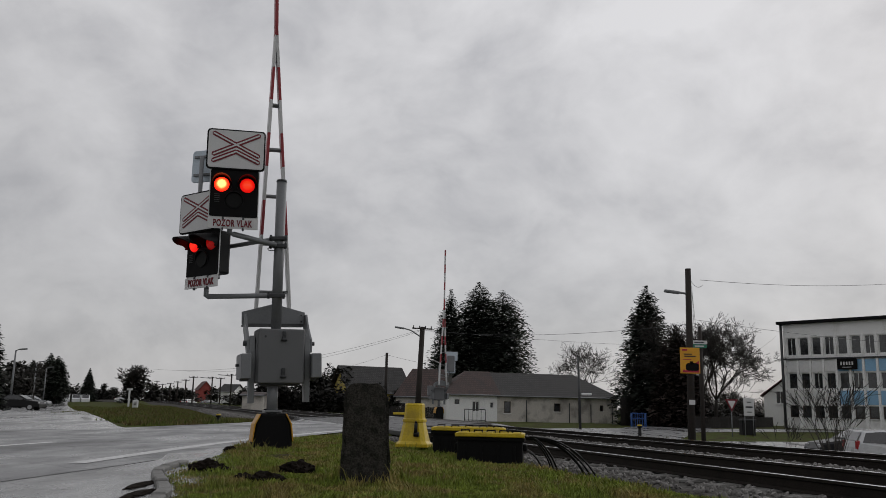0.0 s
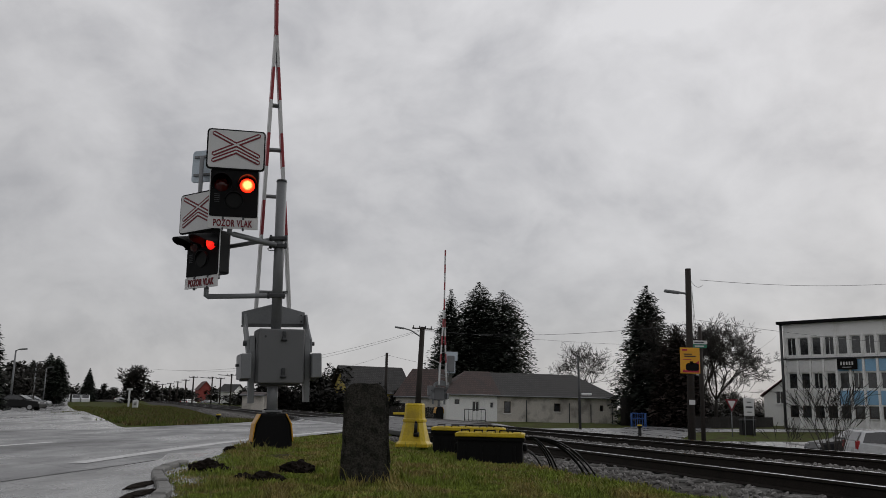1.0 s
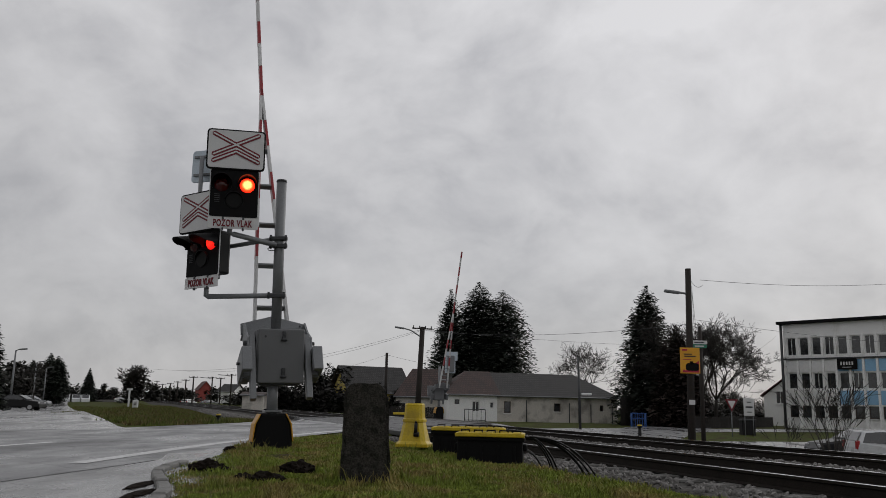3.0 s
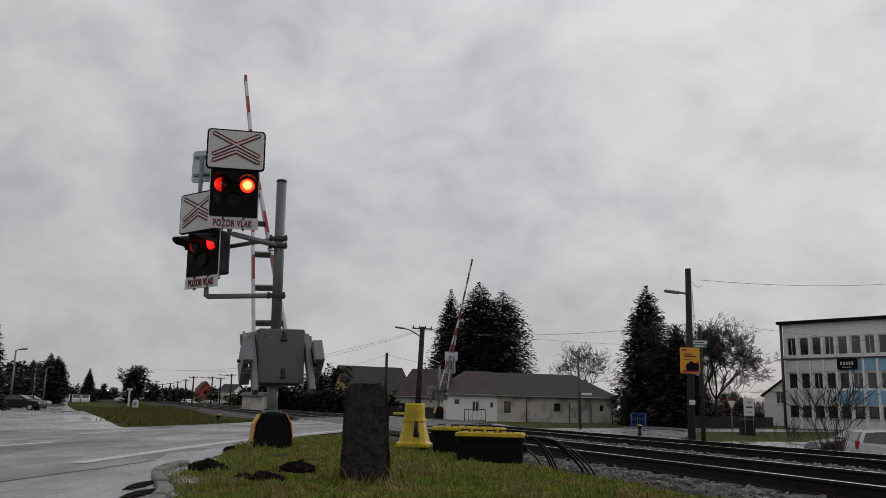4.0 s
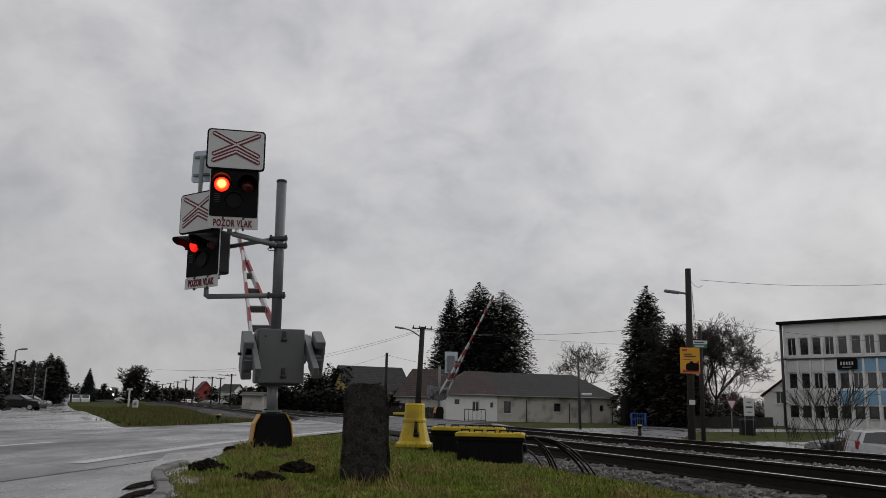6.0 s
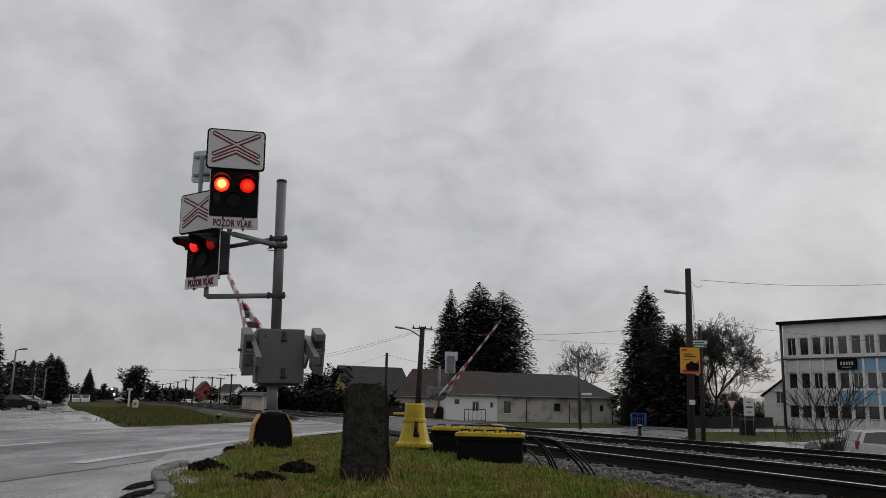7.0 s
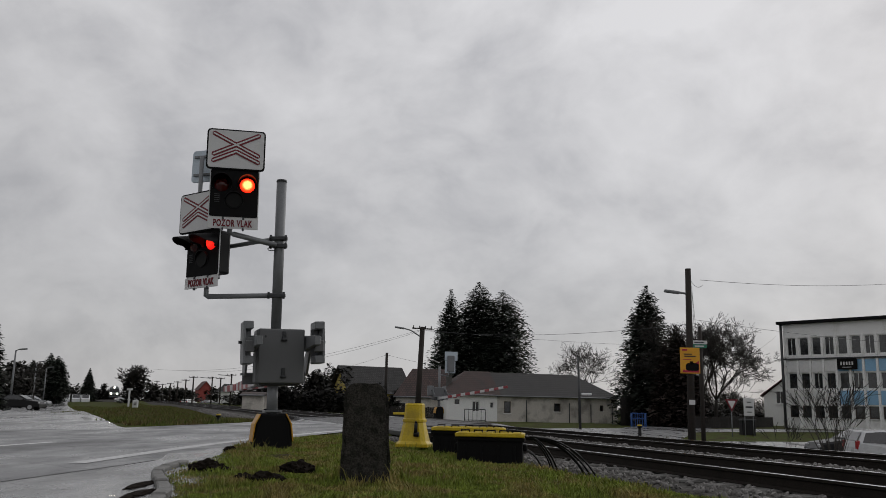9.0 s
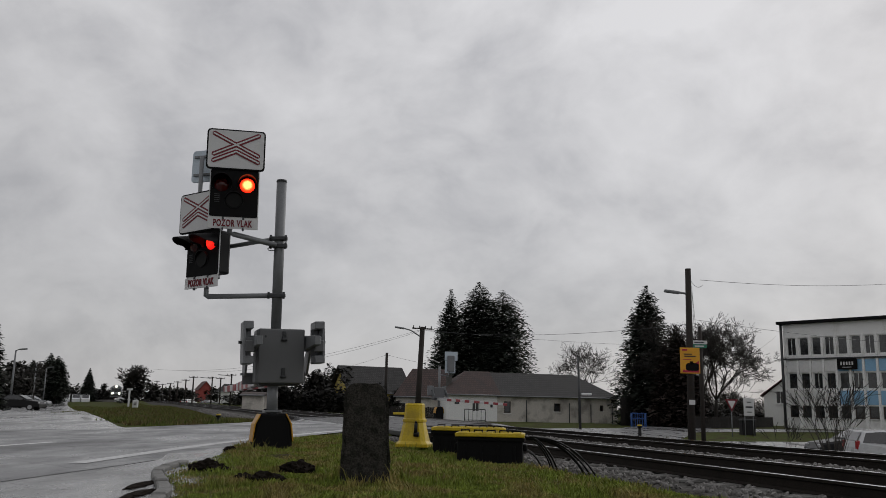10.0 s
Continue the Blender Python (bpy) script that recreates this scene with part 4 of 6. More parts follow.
def molehills():
    for x, y, r in ((-2.12, 7.95, 0.17), (-1.36, 6.8, 0.14), (-1.25, 7.65, 0.15), (-2.62, 10.75, 0.08), (-1.6, 7.1, 0.08)):
        lump("molehill", x, y, r, r, r * 0.62, "dark crumbly molehill in the grass", "molehill", "molehills on the verge")


def bare_soil():
    for x, y in ((-2.06, 5.5), (-2.2, 6.1), (-2.4, 6.75)):
        lump("soil_patch", x + 0.09, y, 0.06, 0.34, 0.022, "dark bare soil along the kerb", "soil", "soil along the kerb", 0.6)


def tufts():
    """Coarser grass on the bank beside the line and the far verge."""
    rnd = random.Random(12)
    vv, ff = [], []
    n = 0
    street = SIDELINE[16:54:2]
    while n < 84000:
        if n % 20:
            s, t = 4.2 - 15 * rnd.random() ** 1.5, 22 + 110 * rnd.random() ** 1.9
        else:
            s, t = rnd.uniform(14.6, 22), rnd.uniform(22, 40)
            if rnd.random() < 0.4:
                n += 1
                continue
        p = plan(s, t)
        n += 1
        edge = 3.45 - 1.55 * smooth(p.y, 16, 18.5) * (1 - smooth(p.y, 24, 36)) * (p.x < -6.2)
        if (p.y < 60 and road_distance(p.x, p.y) < edge) or (s < 0 and (p.x < -22 - 0.42 * (p.y - 49) or min((p.xy - q).length for q in street) < 2.4 + 0.3 * math.sin(t * 0.9))):
            continue
        z = ground_z(p.x, p.y) - 0.03
        h = rnd.uniform(0.05, 0.16) * (1 + 0.8 * max(0, noise.noise(p * 0.6)))
        a = rnd.uniform(0, 6.283)
        w = 0.012 + 0.02 * rnd.random()
        dx, dy = math.cos(a) * w, math.sin(a) * w
        lx, ly = rnd.uniform(-1, 1) * h * 0.6, rnd.uniform(-1, 1) * h * 0.6
        o = len(vv)
        vv += [(p.x - dx, p.y - dy, z), (p.x + dx, p.y + dy, z), (p.x + lx, p.y + ly, z + h)]
        ff.append((o, o + 1, o + 2))
    me = bpy.data.meshes.new("grass")
    me.from_pydata(vv, [], ff)
    me.materials.append(BANKGRASS)
    tagged(new("grass", me), "coarse winter grass on the bank beside the tracks", "grass", kind="stuff")


def grass():
    rnd = random.Random(11)
    vv, ff = [], []
    by_y = {k: verge_x(k * 0.1) for k in range(0, 220)}
    n = 0
    while n < 120000:
        y = 5.2 + 15 * rnd.random() ** 1.9
        x = rnd.uniform(-3.2, 2.8)
        s, t = st(x, y)
        if x < by_y[int(y * 10)] + 0.07 or s > 4.6 + 0.25 * math.sin(t * 2.1) or (s > 4.1 and rnd.random() < 0.5):
            continue
        n += 1
        z = ground_z(x, y) - 0.03
        tuft = noise.noise(Vector((x * 2.2, y * 2.2, 5))) + 0.7 * noise.noise(Vector((x * 6.5, y * 6.5, 9)))
        near_foot = min(abs(math.hypot(x + 0.585, y - 6.9) - 0.26), abs(math.hypot(x + 0.37, y - 12.75) - 0.3), abs(math.hypot(x + 2.18, y - 11.1) - 0.28))
        h = (0.012 + 0.035 * rnd.random() + (0.09 * rnd.random() ** 2 if near_foot < 0.09 else 0)) * 0.85 * (1 + 1.3 * max(-0.5, tuft)) * (1.6 if rnd.random() < 0.05 else 1)
        a = rnd.uniform(0, 6.283)
        w = 0.0025 + 0.0025 * rnd.random() + 0.0003 * y
        lx, ly = rnd.uniform(-1, 1) * h * 0.7, rnd.uniform(-1, 1) * h * 0.7
        dx, dy = math.cos(a) * w, math.sin(a) * w
        o = len(vv)
        vv += [(x - dx, y - dy, z), (x + dx, y + dy, z), (x + lx * 0.4 + dx * 0.7, y + ly * 0.4 + dy * 0.7, z + 0.03 + h * 0.6), (x + lx * 0.4 - dx * 0.7, y + ly * 0.4 - dy * 0.7, z + 0.03 + h * 0.6), (x + lx, y + ly, z + 0.03 + h)]
        ff += [(o, o + 1, o + 2, o + 3), (o + 3, o + 2, o + 4)]
    me = bpy.data.meshes.new("grass")
    me.from_pydata(vv, [], ff)
    me.materials.append(GRASS)
    tagged(new("grass", me), "short green and straw-coloured winter grass", "grass", kind="stuff")


stone_post()
yellow_bollard()
cable_chamber(Matrix.Translation((0.63, 10.35, -0.06)) @ Matrix.Rotation(radians(-7), 4, "Z"), 0.78, 0.5, 0.39, "black plastic cable chamber with a flat yellow rim")
cable_chamber(Matrix.Translation((0.42, 11.9, -0.06)) @ Matrix.Rotation(radians(-4), 4, "Z"), 0.98, 0.5, 0.41, "black plastic cable chamber with yellow rim behind another")
cables()
kerb()
molehills()
bare_soil()
grass()
tufts()


# ---- the far side: houses, poles, trees ----
def tiles(name, colour):
    """Roof tiles: courses that darken at each lap, with patchy weathering."""
    m = material(name, colour, 0.75, 0, 0.35, 1.1, 9, 0.4, second=[c * 0.6 for c in colour], amount=0.45)
    nt = m.node_tree
    b = nt.nodes["Principled BSDF"]
    co = nt.nodes.new("ShaderNodeTexCoord")
    mp = nt.nodes.new("ShaderNodeMapping")
    mp.inputs["Rotation"].default_value = (radians(90), 0, 0)
    nt.links.new(co.outputs["Object"], mp.inputs[0])
    br = nt.nodes.new("ShaderNodeTexBrick")
    br.inputs["Scale"].default_value = 1.0
    br.inputs["Brick Width"].default_value, br.inputs["Row Height"].default_value = 0.26, 0.2
    br.inputs["Mortar Size"].default_value = 0.03
    br.inputs["Color1"].default_value, br.inputs["Color2"].default_value = (1.15, 1.15, 1.15, 1), (0.8, 0.8, 0.8, 1)
    br.inputs["Mortar"].default_value = (0.45, 0.45, 0.45, 1)
    nt.links.new(mp.outputs[0], br.inputs["Vector"])
    mul = nt.nodes.new("ShaderNodeVectorMath")
    mul.operation = "MULTIPLY"
    nt.links.new(b.inputs["Base Color"].links[0].from_socket, mul.inputs[0])
    nt.links.new(br.outputs["Color"], mul.inputs[1])
    nt.links.new(mul.outputs[0], b.inputs["Base Color"])
    return m


RENDER_W = material("white_render", (0.84, 0.84, 0.83), 0.85, 0, 0.15, 0.7, 12, 0.2, second=(0.7, 0.69, 0.66), amount=0.36)
RENDER_B = material("stained_beige_render", (0.55, 0.52, 0.47), 0.9, 0, 0.2, 0.8, 9, 0.3, second=(0.3, 0.28, 0.25), amount=0.44)
RENDER_Y = material("yellow_render", (0.6, 0.48, 0.14), 0.85, 0, 0.12, 0.8, 12, 0.2)
RENDER_R = material("red_render", (0.3, 0.06, 0.05), 0.85, 0, 0.15, 0.8, 12, 0.2)
ROOF_R = tiles("red_brown_tiles", (0.06, 0.033, 0.028))
ROOF_G = tiles("dark_grey_tiles", (0.04, 0.038, 0.037))
ROOF_X = tiles("brick_red_tiles", (0.1, 0.03, 0.025))
PANE = material("dark_window_glass", (0.035, 0.037, 0.04), 0.08, 0, 0.5, 0.9, 3, 0.02, spec=0.9)
FRAMEW = material("white_window_frame", (0.8, 0.8, 0.79), 0.5, 0, 0.1, 4, 30, 0.03)
FRAMEB = material("brown_window_frame", (0.06, 0.04, 0.03), 0.6, 0, 0.2, 4, 30, 0.05)
BLUE = material("pale_blue_panel", (0.27, 0.49, 0.7), 0.55, 0, 0.12, 1.2, 20, 0.05)
BLUEPAINT = material("blue_paint", (0.03, 0.1, 0.32), 0.5, 0, 0.2, 5, 30, 0.05)
WOOD = material("tarred_wood_pole", (0.028, 0.022, 0.018), 0.85, 0, 0.35, 4, 30, 0.5)
BARK = material("bark", (0.03, 0.026, 0.022), 0.9, 0, 0.35, 5, 25, 0.5)
NEEDLES = material("conifer_needles", (0.048, 0.058, 0.044), 0.8, 0, 0.35, 0.6, 6, 0, per_piece=0.5)
BROWNLEAF = material("rusty_foliage", (0.05, 0.034, 0.027), 0.85, 0, 0.35, 0.8, 6, 0, per_piece=0.5)
HEDGE = material("bare_hedge", (0.036, 0.034, 0.028), 0.9, 0, 0.4, 0.8, 6, 0, per_piece=0.5)
TWIGS = material("grey_brown_twigs", (0.06, 0.052, 0.045), 0.9, 0, 0.4, 0.8, 6, 0, per_piece=0.5)
FENCE = material("dark_fence_boards", (0.024, 0.021, 0.019), 0.85, 0, 0.3, 3, 25, 0.3, per_piece=0.3)
ORANGE = material("orange_yellow_poster", (0.75, 0.36, 0.02), 0.5, 0, 0.08, 4, 30, 0.02)
MAGENTA = material("red_poster_field", (0.45, 0.02, 0.05), 0.5, 0, 0.08, 4, 30, 0.02)
GREEN = material("green_sign", (0.03, 0.2, 0.13), 0.5, 0, 0.1, 4, 30, 0.02)
CARWHITE = material("white_car_paint", (0.6, 0.61, 0.62), 0.3, 0, 0.05, 2, 30, 0, coat=0.6)
CARBLACK = material("black_car_paint", (0.008, 0.008, 0.009), 0.35, 0, 0.1, 2, 30, 0, spec=0.3)
CARGREY = material("grey_car_paint", (0.16, 0.17, 0.18), 0.3, 0.3, 0.1, 2, 30, 0, coat=0.6)
TYRE = material("tyre_rubber", (0.012, 0.012, 0.012), 0.8, 0, 0.2, 8, 40, 0.1)
TAIL = material("red_tail_lamp", (0.35, 0.01, 0.012), 0.25, 0, 0.1, 8, 40, 0)
CHROME = material("wheel_alloy", (0.45, 0.45, 0.46), 0.35, 0.9, 0.1, 8, 40, 0)


def at(x, y, z=0.0, rz=0.0):
    return pose(x, y, z, 0, 0, rz)


def window(parent, m, w, h, frame_mat=FRAMEW, bars=1, sill=True):
    """A window set into a wall: local x along it, -y outwards."""
    bm = bmesh.new()
    t = 0.07
    for sx in (-1, 1):
        box(bm, t, 0.1, h, m @ pose(sx * (w / 2 - t / 2), -0.01, 0))
    for sz in (-1, 1):
        box(bm, w - 2 * t, 0.1, t, m @ pose(0, -0.01, sz * (h / 2 - t / 2)))
    for i in range(bars):
        box(bm, 0.05, 0.08, h - 2 * t, m @ pose(-w / 2 + w * (i + 1) / (bars + 1), -0.01, 0))
    win = part("window", bm, frame_mat, parent)
    bm = bmesh.new()
    box(bm, w - 2 * t + 0.02, 0.012, h - 2 * t + 0.02, m @ pose(0, 0.012, 0))
    part("pane", bm, PANE, win)
    if sill:
        bm = bmesh.new()
        box(bm, w + 0.12, 0.16, 0.05, m @ pose(0, -0.07, -h / 2 - 0.035), 0.008)
        part("sill", bm, FRAMEW, win)
    return win


def wall_with_holes(m, length, z0, z1, holes, thick, mat, parent, name="wall"):
    """A wall along local x from 0 with openings (x0, x1, z0, z1) cut through."""
    xs = sorted({0, length} | {v for q in holes for v in q[:2]})
    zs = sorted({z0, z1} | {v for q in holes for v in q[2:]})
    nx, nz = len(xs) - 1, len(zs) - 1

    def solid(i, k):
        if not (0 <= i < nx and 0 <= k < nz):
            return False
        cx, cz = (xs[i] + xs[i + 1]) / 2, (zs[k] + zs[k + 1]) / 2
        return not any(q[0] < cx < q[1] and q[2] < cz < q[3] for q in holes)
    bm = bmesh.new()
    made = {}

    def v(i, k, side):
        if (i, k, side) not in made:
            made[i, k, side] = bm.verts.new(m @ Vector((xs[i], side * thick, zs[k])))
        return made[i, k, side]
    for i in range(nx):
        for k in range(nz):
            if not solid(i, k):
                continue
            for side in (0, 1):
                bm.faces.new([v(i, k, side), v(i + 1, k, side), v(i + 1, k + 1, side), v(i, k + 1, side)][::1 - 2 * side])
            for di, dk, (p, q) in ((-1, 0, ((0, 0), (0, 1))), (1, 0, ((1, 0), (1, 1))), (0, -1, ((0, 0), (1, 0))), (0, 1, ((0, 1), (1, 1)))):
                if not solid(i + di, k + dk):
                    bm.faces.new((v(i + p[0], k + p[1], 0), v(i + q[0], k + q[1], 0), v(i + q[0], k + q[1], 1), v(i + p[0], k + p[1], 1)))
    bmesh.ops.recalc_face_normals(bm, faces=bm.faces)
    return part(name, bm, mat, parent)


def roof_mesh(w, d, h, over, hip, m, thick=0.12):
    """A gabled or hipped roof over 0..w by 0..d, ridge along x."""
    bm = bmesh.new()
    a, b, c, e = (-over, -over, 0), (w + over, -over, 0), (w + over, d + over, 0), (-over, d + over, 0)
    r1, r2 = (hip[0] - over * (hip[0] == 0), d / 2, h), (w - hip[1] + over * (hip[1] == 0), d / 2, h)
    top = [bm.verts.new(m @ Vector(p)) for p in (a, b, c, e, r1, r2)]
    low = [bm.verts.new(m @ (Vector(p) - Vector((0, 0, thick)))) for p in (a, b, c, e, r1, r2)]
    for vs, fl in ((top, 1), (low, -1)):
        for q in ((0, 1, 5, 4), (2, 3, 4, 5), (1, 2, 5), (3, 0, 4)):
            if len(q) == 3 and ((q[0] == 1 and hip[1] == 0) or (q[0] == 3 and hip[0] == 0)):
                continue
            bm.faces.new([vs[i] for i in q][::fl])
    rim = [(0, 1), (2, 3)]
    rim += [(1, 2)] if hip[1] else [(1, 5), (5, 2)]
    rim += [(3, 0)] if hip[0] else [(3, 4), (4, 0)]
    for i, j in rim:
        bm.faces.new((top[j], top[i], low[i], low[j]))
    bmesh.ops.recalc_face_normals(bm, faces=bm.faces)
    return bm


def house(m, w, d, z1, roof_h, label, wall_mat, roof_mat, holes=(), hip=(0, 0), gable_mat=None, over=0.35, chimney=None, frame_mat=FRAMEW, base=-1.2, end_holes=()):
    """A house on 0..w (front at y=0, facing -y) by 0..d, with walls, roof and windows."""
    th = thing("house", m, label, "house")
    t = 0.35
    front = wall_with_holes(Matrix(), w, base, z1, [(a, b, c, e) for a, b, c, e in holes], t, wall_mat, th)
    for a, b, c, e in holes:
        window(th, pose((a + b) / 2, 0.14, (c + e) / 2), b - a, e - c, frame_mat, 1 if b - a > 0.7 else 0)
    wall_with_holes(pose(w, d, 0, 0, 0, 180), w, base, z1, [], t, wall_mat, th)
    for q, hs in ((pose(0, d - t, 0, 0, 0, -90), ()), (pose(w, t, 0, 0, 0, 90), end_holes)):
        wall_with_holes(q, d - 2 * t, base, z1, list(hs), t, gable_mat or wall_mat, th)
    for x, on in ((t / 2, hip[0] == 0), (w - t / 2, hip[1] == 0)):
        if on:
            bm = bmesh.new()
            prism(bm, [(0.02, z1), (d - 0.02, z1), (d / 2, z1 + roof_h - 0.16)], t * 0.9, pose(x, 0, 0, 0, 0, 90))
            part("gable", bm, gable_mat or wall_mat, th)
    roof = part("roof", roof_mesh(w, d, roof_h, over, hip, pose(0, 0, z1 + 0.06)), roof_mat, th)
    bm = bmesh.new()
    rod(bm, (-over, -over - 0.06, z1 - 0.02), (w + over, -over - 0.06, z1 - 0.02), 0.07, seg=8)
    part("gutter", bm, GALV, roof)
    if chimney:
        bm = bmesh.new()
        box(bm, 0.5, 0.5, 1.3, pose(chimney[0], chimney[1], chimney[2]), 0.02)
        box(bm, 0.6, 0.6, 0.12, pose(chimney[0], chimney[1], chimney[2] + 0.66), 0.02)
        part("chimney", bm, SLEEPER, roof)
    return th


def build_houses():
    yaw = math.degrees(math.atan2(4, 17.47))
    # long low house: white left part, beige right part
    ox, oy, L = 0.67, 82.0, 17.9
    house(at(ox, oy, 0, yaw), 5.1, 8, 1.75, 2.4, "low white rendered house with a brown-red hipped roof", RENDER_W, ROOF_R,
          [(0.75, 1.35, 0.75, 1.35), (2.55, 3.3, 0.15, 1.15), (4.35, 4.75, 0.5, 1.1)], (2.8, 0), over=0.3, chimney=(0.9, 3, 3.0))
    e = Matrix(at(ox, oy, 0, yaw)) @ Vector((5.11, 0.03, 0))
    h2 = house(at(e.x, e.y, 0, yaw), 12.7, 8, 1.72, 2.35, "long beige outbuilding with stained walls and grey hipped roof", RENDER_B, ROOF_G,
               [(0.7, 1.4, 0.05, 1.2), (5.9, 6.6, 0.3, 1.1), (10.8, 11.2, 0.4, 1.0)], (0, 3.2), over=0.3, frame_mat=FRAMEB)
    for x in (3.0, 7.5, 8.5, 9.8, 12.1):
        bm = bmesh.new()
        rod(bm, (x, -0.08, -1.2), (x, -0.08, 1.7 - 0.35 * (x % 2)), 0.05, seg=8)
        part("downpipe", bm, DARKGREY, h2)
    # wing with the red-brown roof and pale gable
    house(at(-4.4, 84.5, 0, 2), 5.2, 8, 1.45, 2.9, "low house with red-brown roof and a salmon gable", RENDER_B, ROOF_R, [(0.5, 1.0, 0.2, 0.9)], (1.6, 0), gable_mat=RENDER_R, over=0.25)
    # yellow house with a steep dark roof
    house(at(-9.9, 93.5, 0, 26), 7.0, 6.4, 1.9, 3.0, "yellow house under a steep dark roof with skylights", RENDER_Y, ROOF_G, [(1.5, 2.6, -0.2, 1.0)], (0, 0), over=0.5)
    sky = thing("skylight", at(-5.6, 97.2, 3.35, 26) @ pose(0, 0, 0, 43), "pale skylight in the dark roof", "skylight")
    bm = bmesh.new()
    box(bm, 0.7, 1.0, 0.08, Matrix(), 0.01)
    part("skylight_frame", bm, FRAMEW, sky)
    # small white house beside the large building
    h = house(at(41.3, 91, 0, 66), 8, 6.0, 2.45, 2.6, "white gabled house with brick-red roof", RENDER_W, ROOF_X, [], (0, 0), over=0.35, base=-2.6, chimney=(4, 3, 5.8))
    window(h, pose(-0.02, 4.3, 2.3, 0, 0, -90), 0.9, 1.4, FRAMEW, 1)
    # red house far along the line
    house(at(-98.1, 339, 0, -65), 10, 5, 4.8, 3.3, "red house far along the railway", RENDER_R, ROOF_X, [(1, 2, 0.8, 2), (4.5, 5.5, 0.8, 2)], (0, 0), end_holes=[(1.5, 2.6, 3.0, 4.3)])
    house(at(-52.3, 200, 0, -20), 3.9, 5, 2.8, 1.8, "small white house with a grey roof along the railway", RENDER_W, ROOF_G, [(1.2, 2.2, 0.8, 2)], (0, 0))
    house(at(-18.2, 78, 0, 4), 1.9, 3, 1.25, 0.25, "small pale rendered hut beside the line", RENDER_B, ROOF_R, [], (0, 0), over=0.2)


def build_block():
    """The three-storey white building with blue panels."""
    ang = math.degrees(math.atan2(-0.743, 0.67))
    th = thing("office_building", at(33.2, 81.0, 0, ang), "three-storey white building with pale blue panels and flat roof", "office building")
    pitch, n, depth = 1.2, 18, 12.0
    L = pitch * n
    rows = ((6.05, 7.75), (2.9, 4.4), (-0.66, 1.37))
    holes = [(pitch * i + 0.3, pitch * (i + 1) - 0.02, a, b) for i in range(n) for a, b in rows]
    wall_with_holes(Matrix(), L, -2.4, 9.05, holes, 0.4, RENDER_W, th)
    for i in range(n):
        x = pitch * i + 0.3 + 0.44
        for k, (a, b) in enumerate(rows):
            if k < 2:
                window(th, pose(x, 0.2, (a + b) / 2), 0.88, b - a, FRAMEW, 1 if (i * 7 + k) % 3 == 0 else 0)
            else:
                window(th, pose(x, 0.2, (0.25 + b) / 2), 0.88, b - 0.25, FRAMEB, 0)
                bm = bmesh.new()
                box(bm, 0.9, 0.05, 0.82, pose(x, 0.2, -0.24))
                part("parapet_panel", bm, FRAMEW, th)
        bm = bmesh.new()
        box(bm, 0.2, 0.16, 6.9, pose(pitch * i + 0.14, -0.08, 2.32), 0.01)
        part("pilaster", bm, RENDER_W, th)
        for (c, d), k in (((4.5, 5.58), 0), ((1.5, 2.75), 1)):
            blue = (4 <= i <= 11 and k == 0) or (4 <= i <= 16 and k == 1)
            bm = bmesh.new()
            box(bm, 0.94, 0.06, d - c, pose(pitch * i + 0.75, -0.035, (c + d) / 2), 0.008)
            part("spandrel_panel", bm, BLUE if blue else FRAMEW, th)
        bm = bmesh.new()
        box(bm, 0.18, 0.1, 1.9, pose(pitch * i + 0.14, -0.05, 6.9), 0.01)
        part("pilaster", bm, RENDER_W, th)
    bm = bmesh.new()
    box(bm, L + 0.2, 0.26, 0.12, pose(L / 2, -0.1, 5.72), 0.01)
    part("ledge", bm, DARKGREY, th)
    bm = bmesh.new()
    box(bm, L + 0.9, depth + 0.9, 0.28, pose(L / 2, depth / 2, 9.2), 0.02)
    part("roof", bm, BLACKMATT, th)
    for q, w in ((pose(0, depth - 0.01, 0, 0, 0, -90), depth - 0.42), (pose(L, 0.41, 0, 0, 0, 90), depth - 0.42), (pose(L, depth + 0.4, 0, 0, 0, 180), L)):
        wall_with_holes(q, w, -2.4, 9.05, [], 0.4, RENDER_W, th)
    bm = bmesh.new()
    rod(bm, (-0.12, -0.14, -2.2), (-0.12, -0.14, 9.05), 0.13, seg=10)
    part("downpipe", bm, DARKGREY, th)
    bm = bmesh.new()
    box(bm, 1.75, 0.12, 1.0, pose(6.0, -0.3, 5.15), 0.01)
    sg = part("sign_panel", bm, BLACKMATT, th, "dark sign panel with pale bars")
    for i in range(5):
        bm = bmesh.new()
        box(bm, 0.14, 0.01, 0.3, pose(5.5 + 0.25 * i, -0.368, 5.2))
        part("letter_bar", bm, WHITE, sg)
    bm = bmesh.new()
    box(bm, 0.8, 0.01, 0.06, pose(6.0, -0.368, 4.85))
    part("letter_bar", bm, WHITE, sg)


def pole(x, y, top, base, r0, r1, label, lean=0.0, mat=WOOD):
    th = thing("utility_pole", pose(x, y, base, 0, lean, 0), label, "utility pole", "poles along the street")
    bm = bmesh.new()
    rod(bm, (0, 0, -0.3), (0, 0, top - base), r0, r1, seg=12)
    part("shaft", bm, mat, th)
    return th


